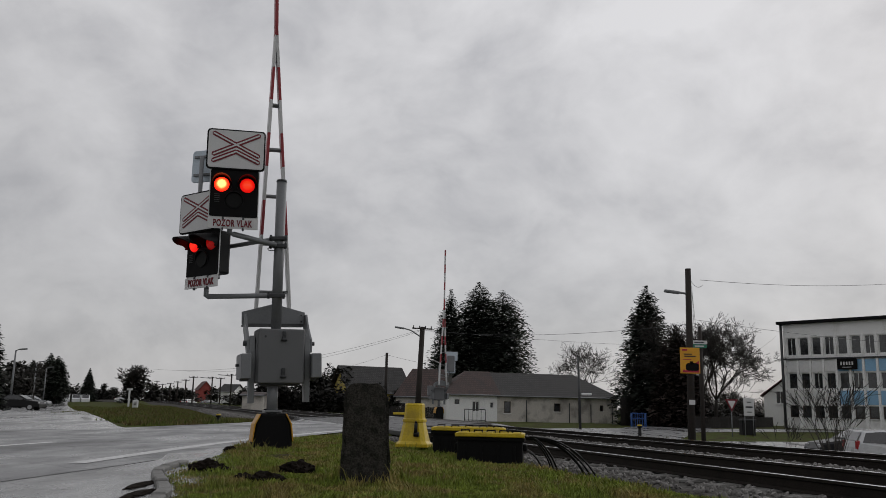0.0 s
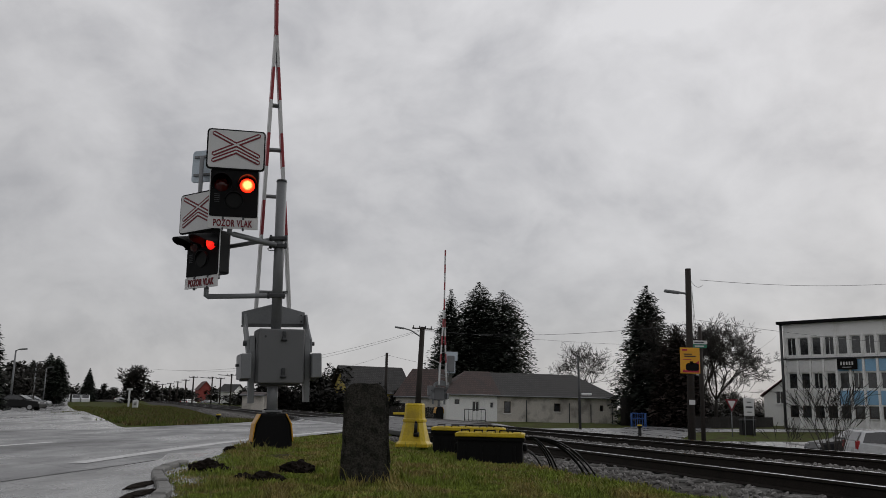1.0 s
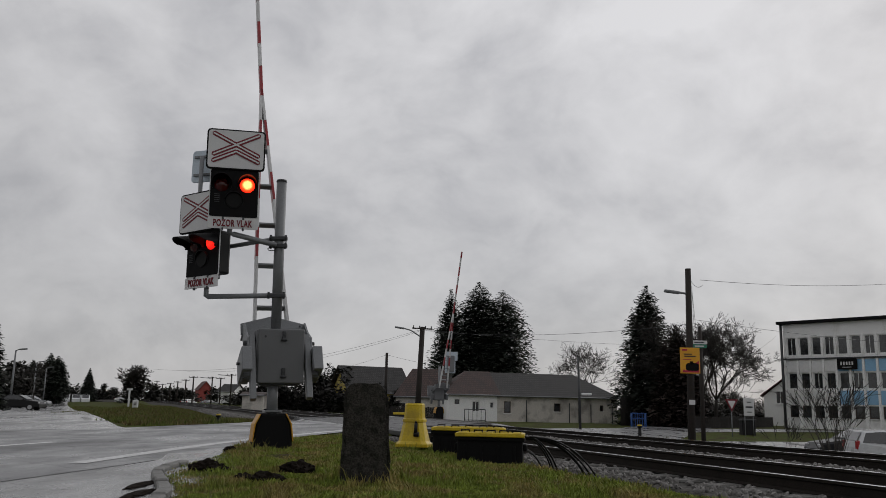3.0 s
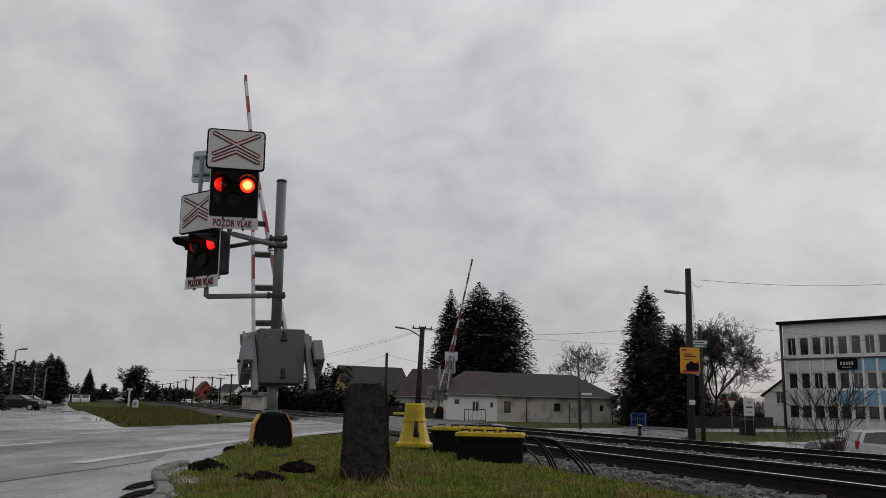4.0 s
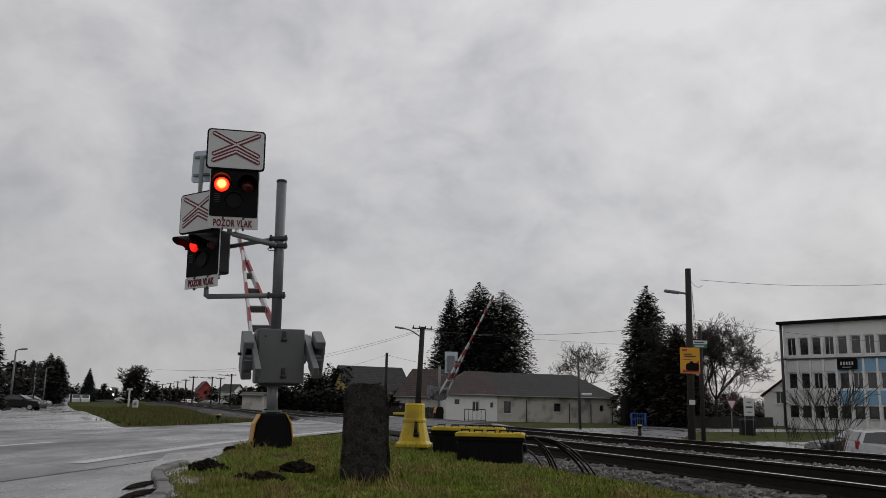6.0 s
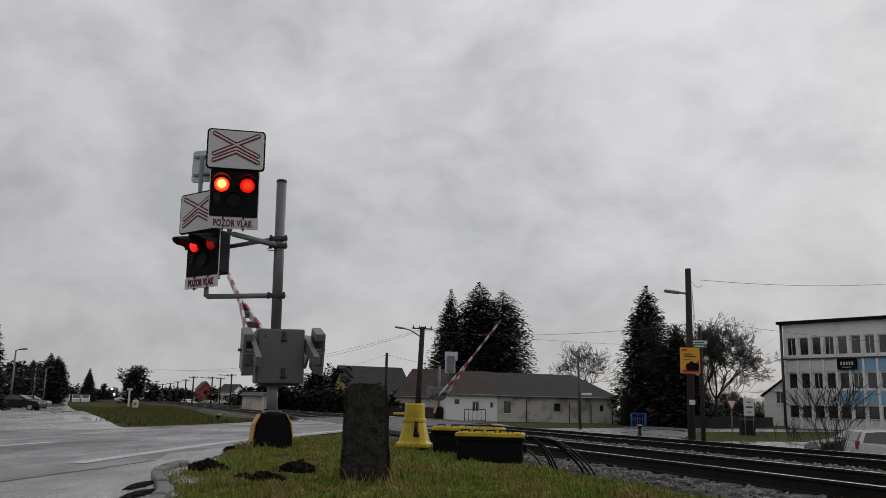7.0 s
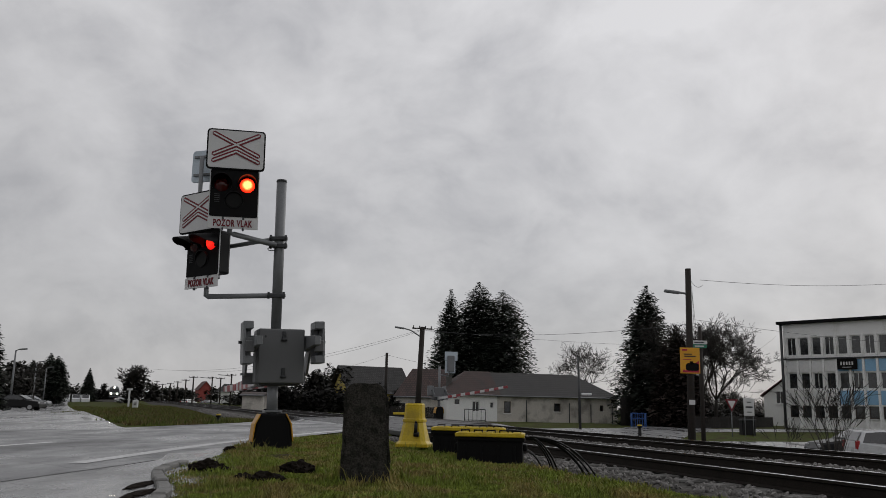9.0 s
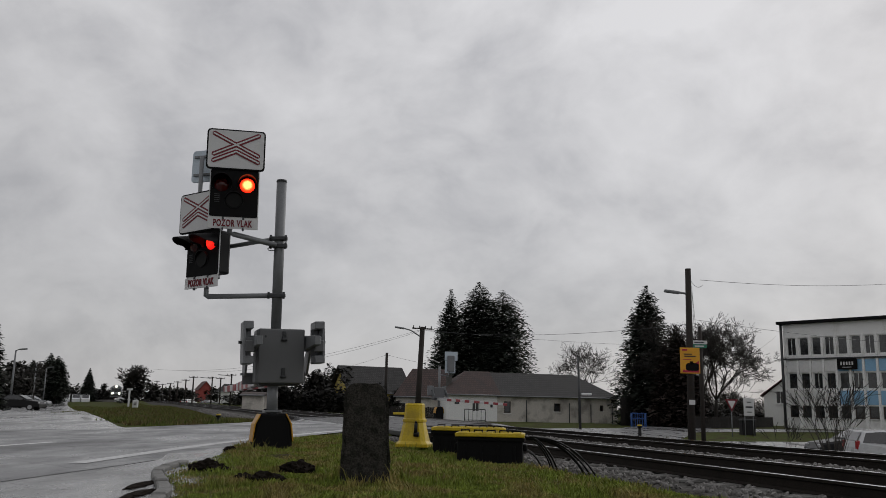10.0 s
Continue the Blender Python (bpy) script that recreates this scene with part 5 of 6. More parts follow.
def street_arm(th, h, dx, rise, mat=GALV):
    bm = bmesh.new()
    tube(bm, [(0, 0, h), (dx * 0.6, -0.1, h + rise * 0.8), (dx, -0.15, h + rise)], 0.05, 8)
    arm = part("lamp_arm", bm, mat, th)
    bm = bmesh.new()
    s = 1 if dx > 0 else -1
    box(bm, 0.75, 0.26, 0.14, pose(dx + s * 0.3, -0.16, h + rise + 0.02, 0, -s * 6, 0), 0.06, seg=2)
    part("lamp_head", bm, GALV, arm)


def crossarm(th, h, w=1.4):
    bm = bmesh.new()
    box(bm, w, 0.1, 0.1, pose(0, -0.15, h), 0.01)
    arm = part("crossarm", bm, WOOD, th)
    for i in range(4):
        bm = bmesh.new()
        rod(bm, (-w / 2 + 0.1 + i * (w - 0.2) / 3, -0.15, h), (-w / 2 + 0.1 + i * (w - 0.2) / 3, -0.15, h + 0.22), 0.035, 0.05, seg=8)
        part("insulator", bm, DARKGREY, arm)


def wire(a, b, sag, r=0.01, label="thin overhead wire between the poles"):
    a, b = Vector(a), Vector(b)
    pts = []
    for i in range(17):
        u = i / 16
        p = a.lerp(b, u)
        p.z -= sag * 4 * u * (1 - u)
        pts.append(p)
    th = thing("overhead_wire", Matrix(), label, "overhead wire", "overhead wires")
    bm = bmesh.new()
    tube(bm, pts, r, 5)
    part("strand", bm, DARKGREY, th)


def build_poles():
    p = pole(-1.75, 66, 6.75, -0.7, 0.24, 0.19, "dark wooden pole with a street lamp and crossarm", 2.0)
    street_arm(p, 6.6, -1.5, 0.65)
    crossarm(p, 7.3, 1.6)
    p = pole(-5.79, 90, 6.1, -0.8, 0.17, 0.14, "thin dark wooden pole behind the houses", 0)
    p = pole(11.85, 40, 7.45, -1.3, 0.19, 0.14, "dark pole carrying a street lamp and a poster", 0.6)
    street_arm(p, 7.5, -0.55, 0.05)
    bm = bmesh.new()
    box(bm, 0.28, 0.02, 0.22, pose(0.0, -0.19, 2.35), 0.005)
    part("number_tag", bm, WHITE, p)
    post = thing("poster_board", at(11.83, 39.8, 3.0, 0), "orange-yellow advertising board with a red corner", "poster")
    bm = bmesh.new()
    box(bm, 0.93, 0.05, 1.22, Matrix(), 0.01)
    bd = part("board", bm, ORANGE, post)
    bm = bmesh.new()
    prism(bm, [(-0.42, -0.56), (0.42, -0.56), (0.42, 0.0), (0.1, -0.2), (-0.1, -0.4)], 0.01, pose(0, -0.031, 0))
    part("red_field", bm, MAGENTA, bd)
    for x, z, w, h, q in ((0.1, -0.3, 0.62, 0.36, BLACKMATT), (0.06, -0.1, 0.16, 0.14, BLACKMATT), (-0.1, 0.3, 0.4, 0.05, FRAMEB), (0.0, 0.2, 0.55, 0.05, FRAMEB), (-0.15, 0.05, 0.4, 0.03, MAGENTA), (-0.25, 0.5, 0.25, 0.08, MAGENTA), (-0.3, -0.48, 0.12, 0.1, MAGENTA)):
        bm = bmesh.new()
        prism(bm, rounded(w, h, min(w, h) * 0.3, 3), 0.008, pose(x, -0.038, z))
        part("print_mark", bm, q, bd)
    p = pole(13.65, 44, 5.05, -1.3, 0.12, 0.1, "shorter dark pole behind the poster pole")
    sg = thing("direction_sign", at(13.55, 43.88, 4.1, 0), "white and green direction sign on the pole", "road sign")
    for z, q, w in ((0.1, WHITE, 0.86), (-0.1, GREEN, 0.8)):
        bm = bmesh.new()
        prism(bm, rounded(w, 0.19, 0.03, 2), 0.03, pose(0, 0, z), 0, 0.003)
        bd = part("panel", bm, q, sg)
        bm = bmesh.new()
        box(bm, w * 0.6, 0.008, 0.06, pose(0, -0.02, z))
        part("text_bar", bm, DARKGREY if q is WHITE else WHITE, bd)
    p = pole(9.94, 60, 4.3, -0.9, 0.1, 0.08, "slim dark metal post with a small lamp arm", -1.2, DARKGREY)
    bm = bmesh.new()
    box(bm, 0.75, 0.2, 0.16, pose(0.5, 0, 2.55), 0.04)
    part("side_lamp", bm, WHITE, p)
    # the row of poles along the line
    rnd = random.Random(2)
    for i, (x, d, top) in enumerate(((-77.1, 230, 5.7), (-70.6, 215, 4.6), (-65.4, 205, 4.7), (-59.0, 190, 4.8), (-52.7, 175, 4.9), (-45.3, 155, 5.0), (-45.9, 170, 5.4), (-41.6, 160, 5.0), (-37.1, 150, 5.4))):
        q = pole(x, d, top, -0.2, 0.15, 0.13, "dark wooden pole in the row along the railway")
        crossarm(q, top, 1.7)
        if i in (6, 8):
            street_arm(q, top * 0.96, -1.7, 0.2)
    # street lamps on the side street
    for x, y, z in ((-40.5, 80, 5.3), (-52.8, 110, 5.4), (-60.8, 130, 5.4)):
        q = thing("street_lamp", at(x, y, -0.6), "grey street lamp with a curved arm", "street lamp", "lamps on the side street")
        bm = bmesh.new()
        rod(bm, (0, 0, -0.2), (0, 0, z + 0.3), 0.12, 0.07, seg=10)
        part("shaft", bm, GALV, q)
        street_arm(q, z + 0.25, 0.5, 0.15)
    # wires
    wire((12.0, 40, 7.0), (12.5, 39.6, 6.6), 0.25)
    wire((12.4, 39.6, 6.85), (27.5, 48, 8.3), 0.25)
    wire((-1.7, 66, 6.55), (32, 88, 7.4), 0.4)
    wire((-1.7, 66, 6.5), (13.4, 44, 5.2), 0.5)
    wire((-1.7, 66, 6.4), (-30, 100, 4.0), 1.0)
    wire((-1.7, 66, 6.5), (-34, 100, 4.2), 1.2)
    wire((-5.8, 90, 5.9), (-14, 96, 4.0), 0.2)
    wire((-5.8, 90, 5.9), (2, 84, 4.4), 0.2)
    wire((13.4, 44, 5.4), (52, 70, 6.6), 0.6)
    wire((32.5, 80.7, 8.0), (24, 70, 4.5), 0.3)
    wire((12.1, 40, 6.6), (13.35, 44, 5.2), 0.0)
    wire((12.1, 40, 6.4), (13.45, 44, 4.9), 0.0)


# ---- trees ----
def leaf_cloud(points, size, rnd, flat=0.5):
    """Small pointed sprays round given points: lists of vertices and faces."""
    vv, ff = [], []
    for p, d, *grown in points:
        side = Vector((-d.y, d.x, 0.15 * rnd.uniform(-1, 1))).normalized()
        s = size * rnd.uniform(0.6, 1.3) * (grown[0] if grown else 1)
        w = s * rnd.uniform(0.3, 0.5)
        o = len(vv)
        droop = Vector((0, 0, -s * flat * rnd.uniform(0.2, 1)))
        vv += [tuple(p), tuple(p + d * s * 0.5 + side * w + droop * 0.3), tuple(p + d * s + droop), tuple(p + d * s * 0.5 - side * w + droop * 0.3)]
        ff += [(o, o + 1, o + 2), (o, o + 2, o + 3)]
    return vv, ff


def conifer(m, height, spread, seed, label, base=0.04, mat=NEEDLES, ragged=0.35, rounder=1.0, density=1.0):
    rnd = random.Random(seed)
    th = thing("conifer_tree", m, label, "tree", "conifers behind the houses")
    bm = bmesh.new()
    rod(bm, (0, 0, -0.5), (0, 0, height * 0.97), height * 0.018, 0.03, seg=8)
    part("trunk", bm, BARK, th)
    pts = []
    z = height * base
    while z < height:
        u = (z / height - base) / (1 - base)
        r = spread * (1 - u) ** rounder * (0.75 + 0.25 * min(1, u * 5))
        n = int((14 + 15 * (1 - u)) * density)
        for i in range(n):
            a = rnd.uniform(0, 6.283)
            L = r * min(1, 14 * (1 - u)) * rnd.uniform(1 - ragged, 1 + ragged * 0.45) + 0.06
            d = Vector((math.cos(a), math.sin(a), 0))
            k = max(2, int(L / 0.1))
            for j in range(k):
                f = (j + rnd.random()) / k
                if f < 0.2 and L > 0.8:
                    continue
                lift = 0.22 * L * f - 0.45 * L * f * f
                p = Vector((0, 0, z)) + d * L * f + Vector((0, 0, min(lift + rnd.uniform(-0.32, 0.32), height - z)))
                aa = a + rnd.uniform(-1.0, 1.0)
                pts.append((p, Vector((math.cos(aa), math.sin(aa), rnd.uniform(-0.2, 0.7))).normalized(), max(0.5, min(1, 0.45 + 2.2 * (1 - u)))))
        z += height * 0.017 * rnd.uniform(0.7, 1.3)
    pts.append((Vector((0, 0, height - 0.3)), Vector((0, 0, 1))))
    vv, ff = leaf_cloud(pts, 0.46, rnd)
    me = bpy.data.meshes.new("crown")
    me.from_pydata(vv, [], ff)
    me.materials.append(mat)
    new("crown", me).parent = th
    return th


def limbs(rnd, start, d, length, radius, depth, out, spread=0.6, up=0.0):
    n = 3
    p = Vector(start)
    v = Vector(d)
    for i in range(n):
        q = p + v * length / n
        r2 = radius * (1 - 0.25 * (i + 1) / n)
        out.append((p.copy(), q.copy(), radius * (1 - 0.25 * i / n), r2))
        p = q
        v = (v + Vector((rnd.uniform(-1, 1), rnd.uniform(-1, 1), rnd.uniform(-0.8, 0.8))) * 0.4).normalized()
        if depth > 0 and i > 0:
            for _ in range(rnd.choice((1, 2, 2))):
                w = (v + Vector((rnd.uniform(-1, 1), rnd.uniform(-1, 1), rnd.uniform(-0.5, 0.8))) * spread + Vector((0, 0, up))).normalized()
                limbs(rnd, p, w, length * rnd.uniform(0.55, 0.82), max(0.012, r2 * 0.62), depth - 1, out, spread, up)


def bare_tree(m, height, seed, label, depth=5, spread=0.8, stems=1, thick=0.02, name="bare_tree", trunk_part=0.3, least=0.014):
    rnd = random.Random(seed)
    th = thing(name, m, label, "tree" if name == "bare_tree" else "shrub", "leafless trees and shrubs")
    segs, trunk = [], []
    for s in range(stems):
        lean = Vector((rnd.uniform(-1, 1), rnd.uniform(-1, 1), 0)) * (0.1 if stems == 1 else 0.55)
        d = (Vector((0, 0, 1)) + lean).normalized()
        h0 = height * trunk_part
        trunk.append((Vector((0, 0, -0.4)), d * h0, height * thick, height * thick * 0.75))
        for _ in range(4 if stems == 1 else 2):
            w = (d + Vector((rnd.uniform(-1, 1), rnd.uniform(-1, 1), rnd.uniform(0, 0.6))) * spread * 0.9).normalized()
            limbs(rnd, d * h0, w, height * 0.3, height * thick * 0.5, depth - 1, segs, spread)
    bm = bmesh.new()
    for a, b, r1, r2 in trunk:
        rod(bm, a, b, r1, r2, seg=8)
    part("trunk", bm, BARK, th)
    vv, ff = [], []
    for a, b, r1, r2 in segs:
        d = (b - a).normalized()
        u = d.orthogonal().normalized()
        w = d.cross(u)
        o = len(vv)
        for p, r in ((a, max(r1, least)), (b, max(r2, least))):
            for k in range(3):
                c = k * 2.094
                vv.append(tuple(p + (u * math.cos(c) + w * math.sin(c)) * r))
        for k in range(3):
            j = (k + 1) % 3
            ff.append((o + k, o + j, o + 3 + j, o + 3 + k))
    me = bpy.data.meshes.new("crown")
    me.from_pydata(vv, [], ff)
    me.materials.append(BARK)
    new("crown", me).parent = th
    return th


def woods(name, spots, label, mat, seed, leaf=0.7, dens=60):
    """Distant thicket: many small sprays gathered in uneven clumps."""
    rnd = random.Random(seed)
    pts = []
    for x, y, z, r, h in spots:
        n = int(1.3 * dens * r * h ** 0.8)
        lobes = [(rnd.uniform(-0.7, 0.7) * r, rnd.uniform(-0.5, 0.5) * r, rnd.uniform(0.2, 0.85) * h, rnd.uniform(0.25, 0.55)) for _ in range(7)]
        for _ in range(n):
            lx, ly, lz, lr = rnd.choice(lobes)
            v = Vector((rnd.gauss(0, 1), rnd.gauss(0, 1), rnd.gauss(0, 1)))
            v = v.normalized() * rnd.random() ** 0.4
            p = Vector((x + lx + v.x * r * lr, y + ly + v.y * r * lr, z + max(0.02, lz + v.z * h * lr * 0.55)))
            pts.append((p, Vector((rnd.uniform(-1, 1), rnd.uniform(-1, 1), rnd.uniform(-0.3, 1))).normalized()))
        for _ in range(int(n * 0.35)):
            p = Vector((x + rnd.uniform(-1, 1) * r, y + rnd.uniform(-1, 1) * r * 0.5, z + rnd.random() * h * 0.45))
            pts.append((p, Vector((rnd.uniform(-1, 1), rnd.uniform(-1, 1), 0.6)).normalized()))
    vv, ff = leaf_cloud(pts, leaf, rnd)
    me = bpy.data.meshes.new(name)
    me.from_pydata(vv, [], ff)
    me.materials.append(mat)
    tagged(new(name, me), label, "woods" if "wood" in name else "hedge", kind="stuff")


def build_trees():
    conifer(at(1.2, 108, -0.8), 16.4, 4.3, 1, "tall dark spruce behind the low house", ragged=0.45, rounder=0.8)
    conifer(at(5.0, 112, -0.8), 18.0, 5.0, 2, "tall broad dark spruce behind the low house", rounder=0.4, density=1.3)
    conifer(at(8.1, 110, -0.8), 16.7, 4.9, 3, "tall dark pine with open layered branches", rounder=0.36, ragged=0.5)
    conifer(at(19.5, 79, -0.9), 13.2, 3.6, 4, "dark spruce beside the low house", ragged=0.5, rounder=0.62, density=1.1)
    conifer(at(20.6, 73, -1.0), 8.8, 2.3, 5, "rust-brown conifer in front of bare trees", ragged=0.5, mat=BROWNLEAF, rounder=0.5, density=1.1)
    bare_tree(at(17.9, 108, -0.8), 9.8, 21, "leafless round-crowned tree behind the roof", depth=6, spread=1.0, trunk_part=0.25)
    bare_tree(at(23.0, 75, -1.0), 9.4, 22, "old leafless tree with twisted branches", depth=7, spread=0.85, thick=0.026, least=0.013)
    bare_tree(at(26.0, 80, -1.0), 9.2, 23, "leafless tree with crooked branches", depth=7, spread=0.9, thick=0.024, least=0.013)
    bare_tree(at(29.5, 92, -1.0), 7.5, 24, "leafless tree beyond the street", depth=5, spread=0.9)
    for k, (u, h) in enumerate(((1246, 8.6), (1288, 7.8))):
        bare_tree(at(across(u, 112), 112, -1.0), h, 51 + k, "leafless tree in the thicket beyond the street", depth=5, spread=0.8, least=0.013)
    bare_tree(at(14.3, 31, -1.35), 4.3, 31, "leafless many-stemmed shrub before the parking area", depth=2, spread=0.4, stems=16, thick=0.0042, name="bare_shrub", trunk_part=0.35, least=0.005)
    bare_tree(at(15.3, 33, -1.35), 3.5, 32, "leafless shrub beside the parking area", depth=2, spread=0.45, stems=9, thick=0.005, name="bare_shrub", trunk_part=0.35, least=0.005)
    bare_tree(at(13.4, 33, -1.35), 2.2, 33, "small leafless shrub by the parking area", depth=2, spread=0.6, stems=6, thick=0.005, name="bare_shrub", trunk_part=0.35, least=0.005)
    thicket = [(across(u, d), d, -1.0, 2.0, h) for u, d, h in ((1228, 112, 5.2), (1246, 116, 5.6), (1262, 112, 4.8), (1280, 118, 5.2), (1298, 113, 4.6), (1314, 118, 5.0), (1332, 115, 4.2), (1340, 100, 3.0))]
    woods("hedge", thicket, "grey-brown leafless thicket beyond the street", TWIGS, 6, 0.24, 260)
    # beside the side street and along the line
    conifer(at(-69.5, 150, -0.6), 9.0, 3.0, 6, "dark conifer by the side street", rounder=0.7)
    conifer(at(-66.3, 146, -0.6), 8.3, 2.3, 7, "dark spreading conifer by the side street", base=0.24, rounder=0.55)
    conifer(at(-68.2, 141, -0.6), 7.3, 2.3, 10, "dark narrow conifer beside the street lamps", rounder=0.6)
    conifer(at(-95.6, 230, -0.6), 9.3, 2.9, 8, "small dark conifer at the end of the side street")
    conifer(at(-31.4, 58, -0.5), 7.6, 1.6, 9, "drooping conifer at the edge of the forecourt", ragged=0.6)
    bare_tree(at(-45.5, 95, -0.6), 5.2, 41, "leafless tree by the street lamps", depth=5, spread=0.9)
    bare_tree(at(-62.5, 172, -0.3), 7.4, 42, "leafless birch beside the railway", depth=6, spread=0.5, least=0.03)
    rnd = random.Random(17)
    far = []
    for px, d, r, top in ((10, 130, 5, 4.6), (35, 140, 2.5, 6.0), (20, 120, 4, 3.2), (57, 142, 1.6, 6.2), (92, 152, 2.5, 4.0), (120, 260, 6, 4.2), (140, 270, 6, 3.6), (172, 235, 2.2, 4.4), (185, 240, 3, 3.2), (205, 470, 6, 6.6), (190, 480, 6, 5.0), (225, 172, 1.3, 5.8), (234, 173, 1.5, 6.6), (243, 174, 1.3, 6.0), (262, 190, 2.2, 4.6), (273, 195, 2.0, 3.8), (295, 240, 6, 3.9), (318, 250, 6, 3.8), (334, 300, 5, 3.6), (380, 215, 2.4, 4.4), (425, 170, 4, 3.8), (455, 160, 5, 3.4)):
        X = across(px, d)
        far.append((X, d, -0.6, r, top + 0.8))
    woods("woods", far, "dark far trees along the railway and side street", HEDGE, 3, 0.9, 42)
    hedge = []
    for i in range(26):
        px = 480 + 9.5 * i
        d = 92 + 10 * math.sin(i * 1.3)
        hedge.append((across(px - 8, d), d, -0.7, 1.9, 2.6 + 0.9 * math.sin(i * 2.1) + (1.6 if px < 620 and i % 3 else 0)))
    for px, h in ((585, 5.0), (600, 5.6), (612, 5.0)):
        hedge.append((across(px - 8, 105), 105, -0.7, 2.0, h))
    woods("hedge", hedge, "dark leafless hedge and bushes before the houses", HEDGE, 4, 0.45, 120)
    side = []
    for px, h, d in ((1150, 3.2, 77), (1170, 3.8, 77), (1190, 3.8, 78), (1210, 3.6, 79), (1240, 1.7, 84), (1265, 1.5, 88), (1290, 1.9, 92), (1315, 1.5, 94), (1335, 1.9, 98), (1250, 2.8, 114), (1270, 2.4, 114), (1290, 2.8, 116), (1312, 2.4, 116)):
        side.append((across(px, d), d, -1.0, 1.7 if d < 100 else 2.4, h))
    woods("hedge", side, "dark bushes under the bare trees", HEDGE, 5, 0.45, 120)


# ---- vehicles and small things ----
def car(m, paint, label, L=4.3, W=1.75, H=1.46, estate=False):
    """A parked car with its front at +x."""
    th = thing("parked_car", m, label, "car", "parked cars")
    if estate:
        side = [(-2.12, 0.3), (-2.15, 0.8), (-2.08, 1.0), (-1.85, 1.42), (-1.2, 1.47), (0.1, 1.45), (0.95, 1.0), (1.95, 0.85), (2.12, 0.6), (2.12, 0.3)]
        glass = [(-1.93, 1.0), (-1.74, 1.36), (-1.2, 1.41), (0.05, 1.39), (0.8, 0.99)]
    else:
        side = [(-2.12, 0.3), (-2.15, 0.85), (-1.95, 1.0), (-1.45, 1.04), (-0.85, 1.42), (0.1, 1.44), (0.95, 1.0), (1.95, 0.85), (2.12, 0.6), (2.12, 0.3)]
        glass = [(-1.3, 1.02), (-0.8, 1.36), (0.05, 1.38), (0.8, 0.99)]
    k = L / 4.27
    bm = bmesh.new()
    prism(bm, [(x * k, z * H / 1.46) for x, z in side], W, Matrix(), 0, 0.07)
    for v in bm.verts:
        if v.co.z > 0.98:
            v.co.y *= 1 - 0.26 * (v.co.z - 0.98) / 0.46
    body = part("body", bm, paint, th)
    bm = bmesh.new()
    prism(bm, [(x * k, z * H / 1.46) for x, z in glass], W + 0.012, Matrix(), 0, 0.0)
    for v in bm.verts:
        if v.co.z > 0.98:
            v.co.y *= 1 - 0.26 * (v.co.z - 0.98) / 0.46
    part("side_glass", bm, PANE, body)
    for x0, z0, x1, z1 in (((0.88, 1.05, 0.2, 1.4)), ((-2.06, 1.05, -1.88, 1.38) if estate else (-1.4, 1.08, -0.92, 1.38))):
        bm = bmesh.new()
        a, b = Vector((x0 * k, 0, z0)), Vector((x1 * k, 0, z1))
        d = b - a
        off = Vector((d.z, 0, -d.x)).normalized() * (0.02 if x0 > 0 else -0.02)
        box(bm, d.length, W * 0.78, 0.02, Matrix.Translation((a + b) / 2 + off) @ pose(0, 0, 0, 0, -math.degrees(math.atan2(d.z, d.x)), 0), 0.004)
        part("windscreen", bm, PANE, body)
    for x in (-1.32 * k, 1.3 * k):
        for y in (-1, 1):
            bm = bmesh.new()
            rod(bm, (x, y * (W / 2 - 0.2), 0.31), (x, y * (W / 2 + 0.01), 0.31), 0.31, seg=20)
            wh = part("wheel", bm, TYRE, th)
            bm = bmesh.new()
            rod(bm, (x, y * (W / 2), 0.31), (x, y * (W / 2 + 0.022), 0.31), 0.2, seg=16)
            part("rim", bm, CHROME, wh)
    for y in (-1, 1):
        bm = bmesh.new()
        box(bm, 0.14, 0.22, 0.34 if estate else 0.2, pose(-2.08 * k, y * (W / 2 - 0.13), 0.9), 0.03)
        part("tail_lamp", bm, TAIL, body)
        bm = bmesh.new()
        box(bm, 0.2, 0.3, 0.16, pose(1.98 * k, y * (W / 2 - 0.2), 0.72), 0.03)
        part("headlight", bm, CHROME, body)
        bm = bmesh.new()
        box(bm, 0.16, 0.16, 0.12, pose(0.72 * k, y * (W / 2 + 0.08), 1.02), 0.03)
        part("mirror", bm, paint, body)
    bm = bmesh.new()
    box(bm, 0.1, W * 0.9, 0.16, pose(-2.13 * k, 0, 0.45), 0.03)
    part("bumper", bm, BLACK, body)
    return th


def van(m, label):
    th = thing("parked_van", m, label, "van", "parked vans")
    bm = bmesh.new()
    prism(bm, [(-2.4, 0.35), (-2.4, 2.0), (-2.25, 2.1), (1.2, 2.1), (1.9, 1.3), (2.4, 1.05), (2.45, 0.35)], 1.95, Matrix(), 0, 0.08)
    body = part("body", bm, CARWHITE, th)
    bm = bmesh.new()
    a, b = Vector((1.28, 0, 2.02)), Vector((1.88, 0, 1.34))
    d = b - a
    box(bm, d.length, 1.6, 0.03, Matrix.Translation((a + b) / 2 + Vector((0.03, 0, 0.02))) @ pose(0, 0, 0, 0, -math.degrees(math.atan2(d.z, d.x)), 0), 0.004)
    part("windscreen", bm, PANE, body)
    bm = bmesh.new()
    box(bm, 0.03, 1.7, 0.6, pose(-2.41, 0, 1.5), 0.005)
    part("rear_glass", bm, PANE, body)
    for x in (-1.5, 1.5):
        for y in (-1, 1):
            bm = bmesh.new()
            rod(bm, (x, y * 0.75, 0.34), (x, y * 0.99, 0.34), 0.34, seg=16)
            part("wheel", bm, TYRE, th)
    return th


